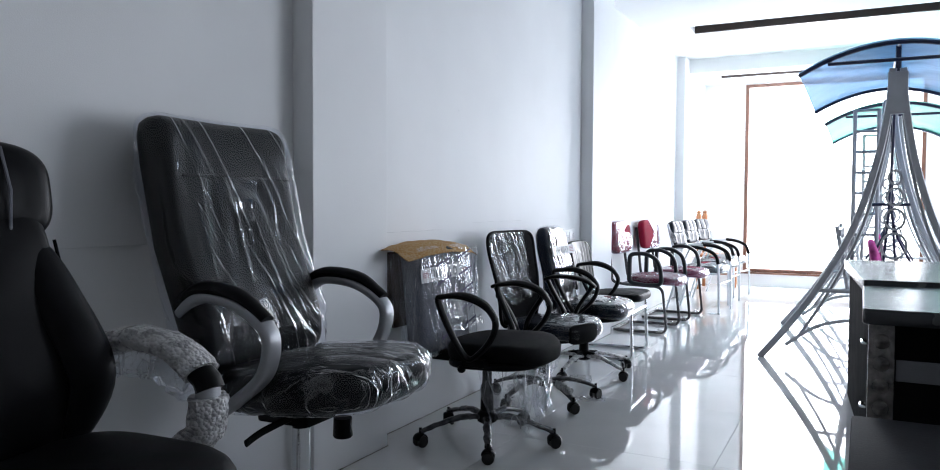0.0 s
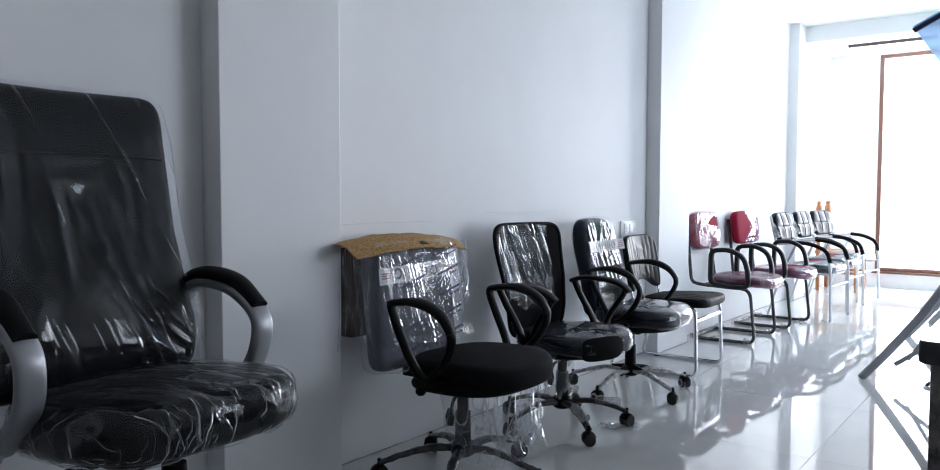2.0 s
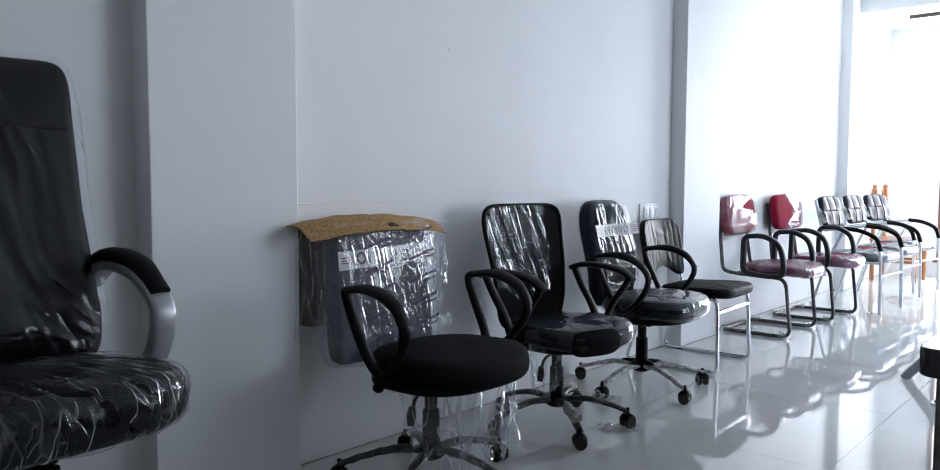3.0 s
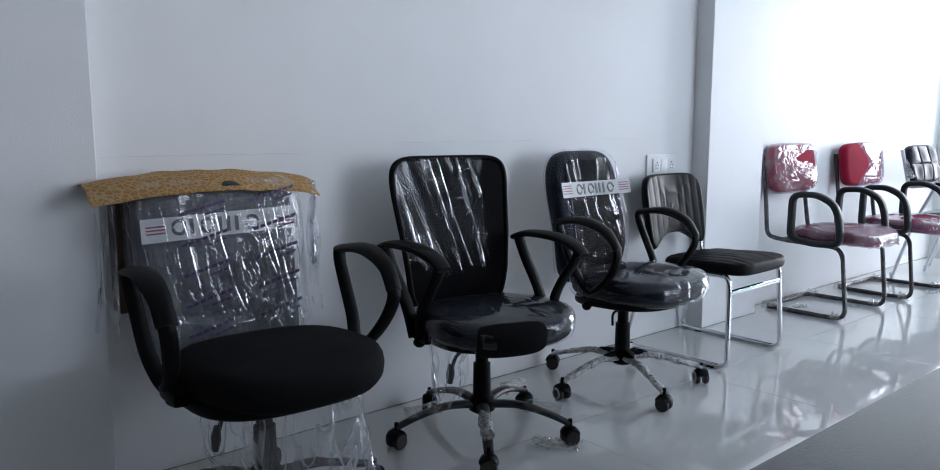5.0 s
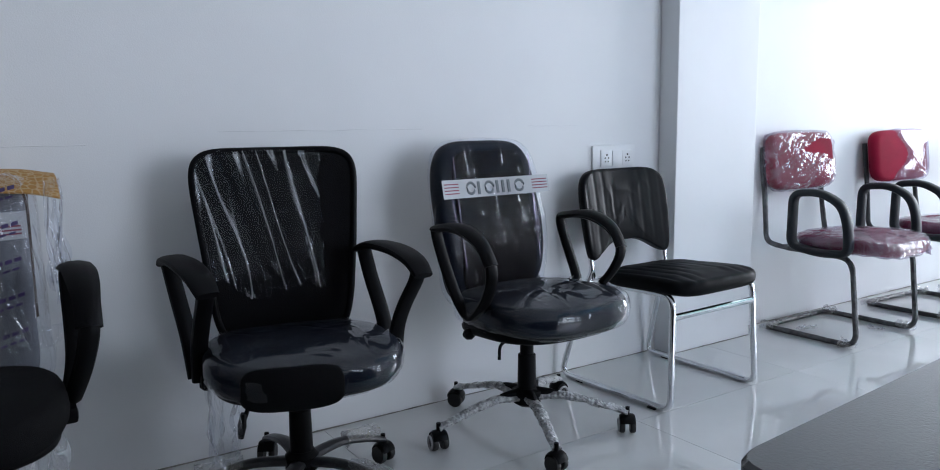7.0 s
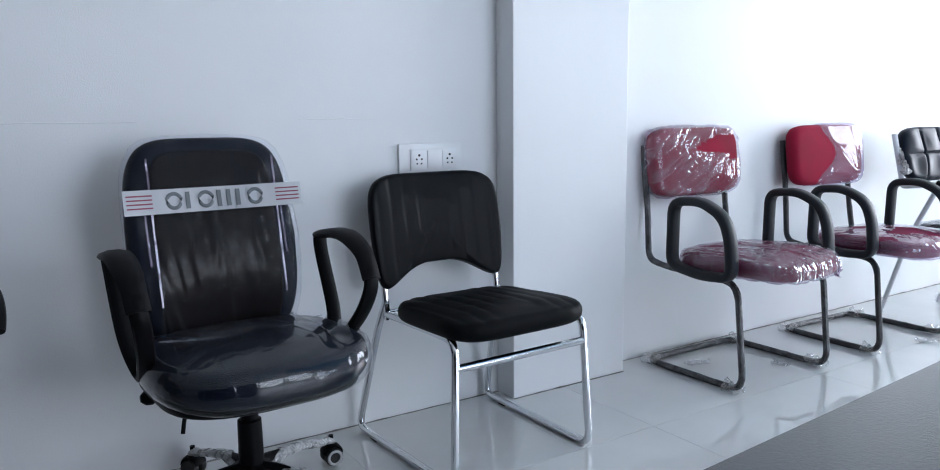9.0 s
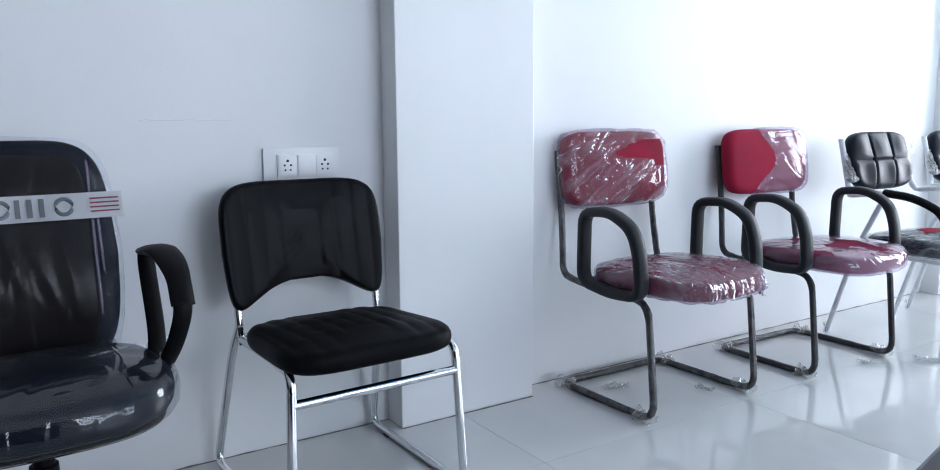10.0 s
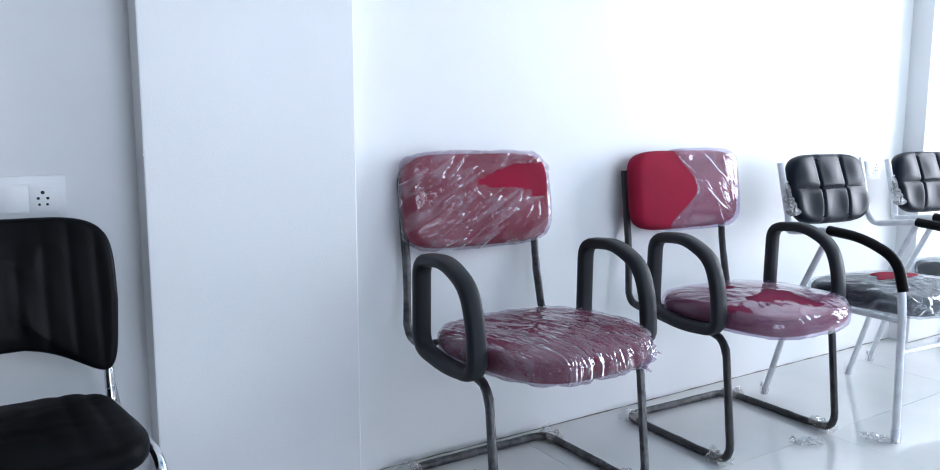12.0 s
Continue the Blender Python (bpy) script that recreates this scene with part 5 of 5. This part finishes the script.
# ---- desks ----
def desk(m, w, d, h, label, stripe=True):
    """Black laminate desk: x to its width, y to its depth, from its near left corner."""
    root = thing("desk", m, label, "desk", "desks in the row")
    top = [(p.x, p.y) for p in fillet([(0, 0, 0), (w, 0, 0), (w, d, 0), (0, d, 0)], 0.03, 6, closed=True)]
    bm = bmesh.new()
    rings = []
    for z, k in ((h - 0.05, 0.004), (h - 0.047, 0.0), (h - 0.004, 0.0), (h, 0.004)):
        rings.append([bm.verts.new((w / 2 + (x - w / 2) * (1 - k), d / 2 + (y - d / 2) * (1 - k), z)) for x, y in top])
    for a, b in zip(rings, rings[1:]):
        for j in range(len(a)):
            bm.faces.new((a[j], a[(j + 1) % len(a)], b[(j + 1) % len(a)], b[j]))
    bm.faces.new(rings[0][::-1])
    bm.faces.new(rings[-1])
    part("desktop", bm, DESKTOP, root)
    for x in (0.03, w - 0.07):
        part("side_panel", boxed(x, x + 0.035, 0.12 if stripe else 0.04, d - 0.04, 0.0, h - 0.052, bevel=0.003), DESKSIDE, root, smooth=False)
    part("front_panel", boxed(0.07, w - 0.072, 0.10, 0.118, 0.08, h - 0.054, bevel=0.002), DESKSIDE, root, smooth=False)
    if stripe:
        part("panel_stripe", boxed(0.102, w - 0.072, 0.088, 0.099, h - 0.245, h - 0.175, bevel=0.002), DESKGREY, root, "grey strip across the front panel", smooth=False)
        trim = bmesh.new()
        box(trim, 0.018, 0.098, 0.066, 0.098, 0.0, h - 0.056, bevel=0.01)
        for k in range(9):
            lathe(trim, [(0.004, 0.0), (0.026, 0.002), (0.024, 0.008), (0.012, 0.014)], at=(0.058, 0, 0.05 + k * 0.074), seg=12, axis="y")
        for v in trim.verts:
            if v.co.y < 0.03:
                v.co.y = 0.066 - v.co.y
        part("carved_trim", trim, CARVED, root, "film-wrapped carved upright")
        for z in (0.24, 0.40, 0.62):
            part("drawer_pull", tubed(fillet([(0.018, 0.15, z), (0.0, 0.15, z), (0.0, 0.21, z), (0.018, 0.21, z)], 0.012), 0.005, seg=8), CHROME, root)
        part("drawer_front", boxed(0.016, 0.028, 0.12, 0.42, 0.03, h - 0.07, bevel=0.003), DESKSIDE, root, smooth=False)
    return root


desk(pose(0.085, 2.80, 0), 1.15, 0.83, 0.755, "black laminate desk with film-wrapped carved upright and grey strip")
desk(pose(0.087, 3.655, 0, 0, 0, 4.4), 1.2, 1.32, 0.775, "taller black laminate desk with rounded corners beside another desk", False)
low = thing("low_table", pose(0.06, 1.95, 0), "low black table in front of the desk", "table")
part("tabletop", boxed(0, 0.9, 0, 0.79, 0.375, 0.42, bevel=0.012), LOWTOP, low)
for x in (0.03, 0.82):
    for y in (0.03, 0.71):
        part("leg", boxed(x, x + 0.05, y, y + 0.05, 0.0, 0.376, bevel=0.004), DESKSIDE, low, smooth=False)


# ---- garden swings with arched canopies ----
def swing(m, canopy, label, tall=2.15):
    root = thing("garden_swing", m, label, "swing", "garden swings")
    for y in (0.0, 1.7):
        for sd in (-1, 1):
            pts = curve([(sd * 0.83, y, 0.0), (sd * 0.66, y, 0.22), (sd * 0.47, y, 0.50), (sd * 0.26, y, 0.90), (sd * 0.12, y, 1.35), (sd * 0.05, y, 1.75), (sd * 0.03, y, 2.0)], 6)
            part("leg", tubed(pts, (0.030, 0.024), seg=12, side=(0, 1, 0), power=4.0), SWINGMETAL, root)
            rib = [Vector((p.x * 0.84 - sd * 0.012, p.y + 0.015, p.z)) for p in pts if 0.10 < p.z < 1.75]
            part("inner_rib", tubed(rib, (0.014, 0.011), seg=8, side=(0, 1, 0), power=3.0), SWINGMETAL, root)
            part("foot_brace", tubed(curve([(sd * 0.66, y, 0.10), (sd * 0.45, y, 0.25), (sd * 0.20, y, 0.31), (0, y, 0.32)], 5), 0.013, seg=8), SWINGMETAL, root)
        for z, w in ((0.50, 0.47),):
            part("cross_bar", tubed([(-w, y, z), (w, y, z)], 0.014, seg=8), SWINGMETAL, root)
        for z, r in ((0.62, 0.085), (0.82, 0.075), (1.0, 0.06), (1.15, 0.05), (1.28, 0.04)):
            ring = [(r * math.cos(radians(a)), y + 0.01, z + r * 1.15 * math.sin(radians(a))) for a in range(0, 360, 24)]
            part("scroll_ring", tubed(ring, 0.009, seg=6, closed=True, side=(0, 1, 0)), SWINGMETAL, root)
        part("head_plate", boxed(-0.06, 0.06, y - 0.03, y + 0.03, 1.70, 1.98, bevel=0.008), SWINGMETAL, root, smooth=False)
        part("canopy_post", tubed([(0, y, 1.96), (0, y, tall)], 0.018, seg=8), DARKBLUE, root)
    part("top_beam", tubed([(0, -0.02, 1.92), (0, 1.72, 1.92)], 0.03, seg=10), SWINGMETAL, root)
    arch = lambda x, y, dz=0.0: Vector((x, y, tall - 0.50 * x * x + dz - 0.02 * y))
    xs = [k * 0.075 - 0.6 for k in range(17)]
    for y in (-0.12, 1.82):
        part("canopy_rib", tubed([arch(x, y) for x in xs], 0.015, seg=8), DARKBLUE, root)
    for x in (0.0,):
        part("canopy_purlin", tubed([arch(x, -0.12), arch(x, 1.82)], 0.012, seg=8), DARKBLUE, root)
    part("canopy_tie", tubed([(-0.42, -0.12, tall - 0.11), (0.42, -0.12, tall - 0.11)], 0.012, seg=8), DARKBLUE, root)
    bm = bmesh.new()
    rows = []
    for dz in (0.016, 0.020):
        rows.append([[bm.verts.new(arch(x, y, dz)) for y in (-0.14, 0.3, 0.8, 1.3, 1.84)] for x in xs])
    for lay in rows:
        for a, b in zip(lay, lay[1:]):
            for j in range(4):
                bm.faces.new((a[j], a[j + 1], b[j + 1], b[j]))
    part("canopy_sheet", bm, canopy, root, "translucent arched canopy sheet")
    # hanging seat
    for sd in (-1, 1):
        part("hanger", tubed(curve([(0, 0.85 + sd * 0.4, 1.90), (sd * 0.02, 0.85 + sd * 0.42, 1.15), (sd * 0.06, 0.85 + sd * 0.45, 0.55)], 5), 0.010, seg=8), DARKBLUE, root)
    part("hanger_bar", tubed([(-0.13, 0.85, 1.10), (0.13, 0.85, 1.10)], 0.012, seg=8), DARKBLUE, root)
    for sd in (-1, 1):
        part("hanger_rod", tubed(curve([(0.0, 0.85, 1.10), (sd * 0.05, 0.85, 0.85), (sd * 0.22, 0.85, 0.52)], 5), 0.010, seg=8), DARKBLUE, root)
    for k in range(6):
        part("seat_slat", boxed(-0.28 + 0.096 * k, -0.22 + 0.096 * k, 0.30, 1.40, 0.455, 0.485, bevel=0.006), SWINGMETAL, root)
    for k in range(5):
        part("back_slat", boxed(-0.30 - 0.012 * k, -0.275 - 0.012 * k, 0.30, 1.40, 0.53 + 0.085 * k, 0.575 + 0.085 * k, bevel=0.006), SWINGMETAL, root)
    for yb in (0.34, 1.34):
        part("bench_bracket", tubed(fillet([(0.28, yb, 0.445), (-0.27, yb, 0.445), (-0.355, yb, 0.94)], 0.06), 0.014, seg=8), SWINGMETAL, root)
    part("cushion", cushion(oval(0.18, 0.16, 3, 40), 0.10, 0.03, place=lambda u, v, w: Vector((-0.10 + w * 0.5 - 0.2 * v, 0.62 + u, 0.68 + v))), PINK, root, "pink printed cushion")
    part("cushion", cushion(oval(0.18, 0.16, 3, 40), 0.10, 0.03, place=lambda u, v, w: Vector((-0.10 + w * 0.5 - 0.2 * v, 1.02 + u, 0.66 + v))), INKPURPLE, root, "purple printed cushion")
    for x, y, z0, z1 in ((-0.26, 1.05, 0.5, 1.86), (-0.09, 1.05, 0.5, 1.86)):
        part("ladder_post", tubed([(x, y, z0), (x, y, z1)], 0.016, seg=8), SWINGMETAL, root)
    for k in range(7):
        part("ladder_rung", tubed([(-0.26, 1.05, 0.86 + 0.165 * k), (-0.09, 1.05, 0.86 + 0.165 * k)], 0.011, seg=8), SWINGMETAL, root)
    return root


swing(pose(0.265, 5.86, 0), POLY_BLUE, "light grey metal garden swing with a blue arched canopy")
swing(pose(0.33, 8.35, 0), POLY_TEAL, "light grey metal garden swing with a teal arched canopy", 2.05)


# ---- switch plates ----
def switch_plate(m, w, h, sockets, gangs, label):
    root = thing("switch_plate", m, label, "socket")
    part("plate", boxed(0, 0.009, 0, w, 0, h, bevel=0.003), SWITCH, root)
    part("module_frame", boxed(0.006, 0.013, w * 0.17, w * 0.93, h * 0.2, h * 0.83, bevel=0.002), SWITCH, root)
    n = len(sockets)
    for k, c in enumerate(sockets):
        y0 = w * 0.18 + k * w * 0.74 / n
        y1 = y0 + w * 0.74 / n
        if c == "s":
            s = part("socket", boxed(0.010, 0.0145, y0 + 0.002, y1 - 0.002, h * 0.24, h * 0.79, bevel=0.0012), SWITCH, root)
            cy, cz = (y0 + y1) / 2, h * 0.51
            for dy, dz, r in ((0, 0.015, 0.0042), (-0.0095, 0.002, 0.0034), (0.0095, 0.002, 0.0034), (-0.008, -0.012, 0.003), (0.008, -0.012, 0.003)):
                part("pin_hole", lathed([(r, 0.012), (r, 0.0153)], at=(0, cy + dy, cz + dz), seg=10, axis="x"), SLOT, s)
        else:
            bm = boxed(0.010, 0.0165, y0 + 0.002, y1 - 0.002, h * 0.24, h * 0.79, bevel=0.0015)
            part("rocker", bm, SWITCH, root)
    return root


switch_plate(pose(W + 0.0005, 5.376, 0.80), 0.235, 0.108, "srs", 3, "white wall plate with two sockets and a rocker switch")
switch_plate(pose(W + 0.0005, 8.81, 0.79), 0.165, 0.108, "rs", 2, "white wall plate with a socket and a switch")

# ---- wall flaws ----
for y0, y1, z in ((2.87, 3.55, 0.955), (3.9, 4.6, 0.985), (1.15, 1.75, 0.96), (5.05, 5.3, 0.99)):
    pts = [(W + 0.0006, y0 + (y1 - y0) * k / 14, z + 0.004 * noise.noise(Vector((k * 0.6, y0, 0)))) for k in range(15)]
    tagged(part("hairline_crack", tubed(pts, (0.0012, 0.0008), seg=4), CRACK), "faint hairline crack in the white paint", "crack", kind="structure")
for y, z, x in ((3.73, 1.60, W), (5.768, 0.954, W + 0.098)):
    tagged(part("wall_chip", lathed([(0.005, 0.0), (0.004, 0.002)], at=(x, y, z), seg=8, axis="x"), CRACK), "small dark chip in the wall paint", "chip", kind="structure")

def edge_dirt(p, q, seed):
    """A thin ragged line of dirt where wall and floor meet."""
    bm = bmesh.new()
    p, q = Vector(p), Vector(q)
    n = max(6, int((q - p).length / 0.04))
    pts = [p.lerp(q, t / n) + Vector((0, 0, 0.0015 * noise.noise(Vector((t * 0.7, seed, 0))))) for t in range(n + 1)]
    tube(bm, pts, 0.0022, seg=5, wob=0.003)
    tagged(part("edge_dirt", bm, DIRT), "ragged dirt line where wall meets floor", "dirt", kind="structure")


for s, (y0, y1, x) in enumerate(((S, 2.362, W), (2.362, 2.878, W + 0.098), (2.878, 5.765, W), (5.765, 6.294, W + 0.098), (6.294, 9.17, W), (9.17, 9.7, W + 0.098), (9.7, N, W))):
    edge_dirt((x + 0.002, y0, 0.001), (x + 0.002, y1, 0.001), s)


def film_scrap(m, size, seed, label):
    """A crumpled bit of packing film lying on the floor."""
    bm = bmesh.new()
    n = 16
    grid = [[bm.verts.new((size * (i / n - 0.5) * (1 + 0.4 * noise.noise(Vector((j * 0.3, seed, 1)))), size * 0.5 * (j / n - 0.5) * (1 + 0.6 * noise.noise(Vector((i * 0.25, seed, 5)))),
                           0.002 + 0.03 * abs(noise.noise(Vector((i * 0.35, j * 0.35, seed)))))) for j in range(n + 1)] for i in range(n + 1)]
    for i in range(n):
        for j in range(n):
            bm.faces.new((grid[i][j], grid[i + 1][j], grid[i + 1][j + 1], grid[i][j + 1]))
    ob = part("film_scrap", bm, FILM_SCRAP)
    ob.matrix_world = m
    tagged(ob, label, "plastic scrap", "film scraps on the floor")


film_scrap(pose(-1.25, 4.08, 0, 0, 0, 30), 0.16, 1.0, "crumpled clear film scrap lying beside a chair base")
film_scrap(pose(-1.70, 6.60, 0, 0, 0, 70), 0.10, 2.0, "crumpled film scrap on the floor under a red chair")
film_scrap(pose(-1.50, 6.86, 0, 0, 0, 10), 0.07, 3.0, "small film scrap on the floor under a red chair")
film_scrap(pose(-1.33, 7.66, 0, 0, 0, 50), 0.10, 4.0, "torn film scrap beside a red chair foot")
film_scrap(pose(-1.22, 7.88, 0, 0, 0, 20), 0.10, 5.0, "torn film scrap at a white chair leg")

# ---- floor of polished tiles ----
floor = tagged(part("floor", boxed(W - 0.1, E + 0.1, S - 0.1, N + 0.1, -0.26, -0.004), GROUT, smooth=False), "glossy cream-white tiled floor", "floor", kind="structure")
P = 0.9
tb = boxed(-P / 2 + 0.0008, P / 2 - 0.0008, -P / 2 + 0.0008, P / 2 - 0.0008, -0.012, 0.0)
first = part("tile", tb, TILE, floor, smooth=False)
tile_mesh = first.data
x0, y0 = -1.9 + P / 2 - 0.35, 5.09 + P / 2 - 9 * P
first.location = (x0, y0, 0)
for i in range(8):
    for j in range(16):
        if i or j:
            x, y = x0 + i * P, y0 + j * P
            if x < E + 0.4 and y < N + 0.4:
                t = new("tile", tile_mesh)
                t.parent = floor
                t.location = (x, y, 0)
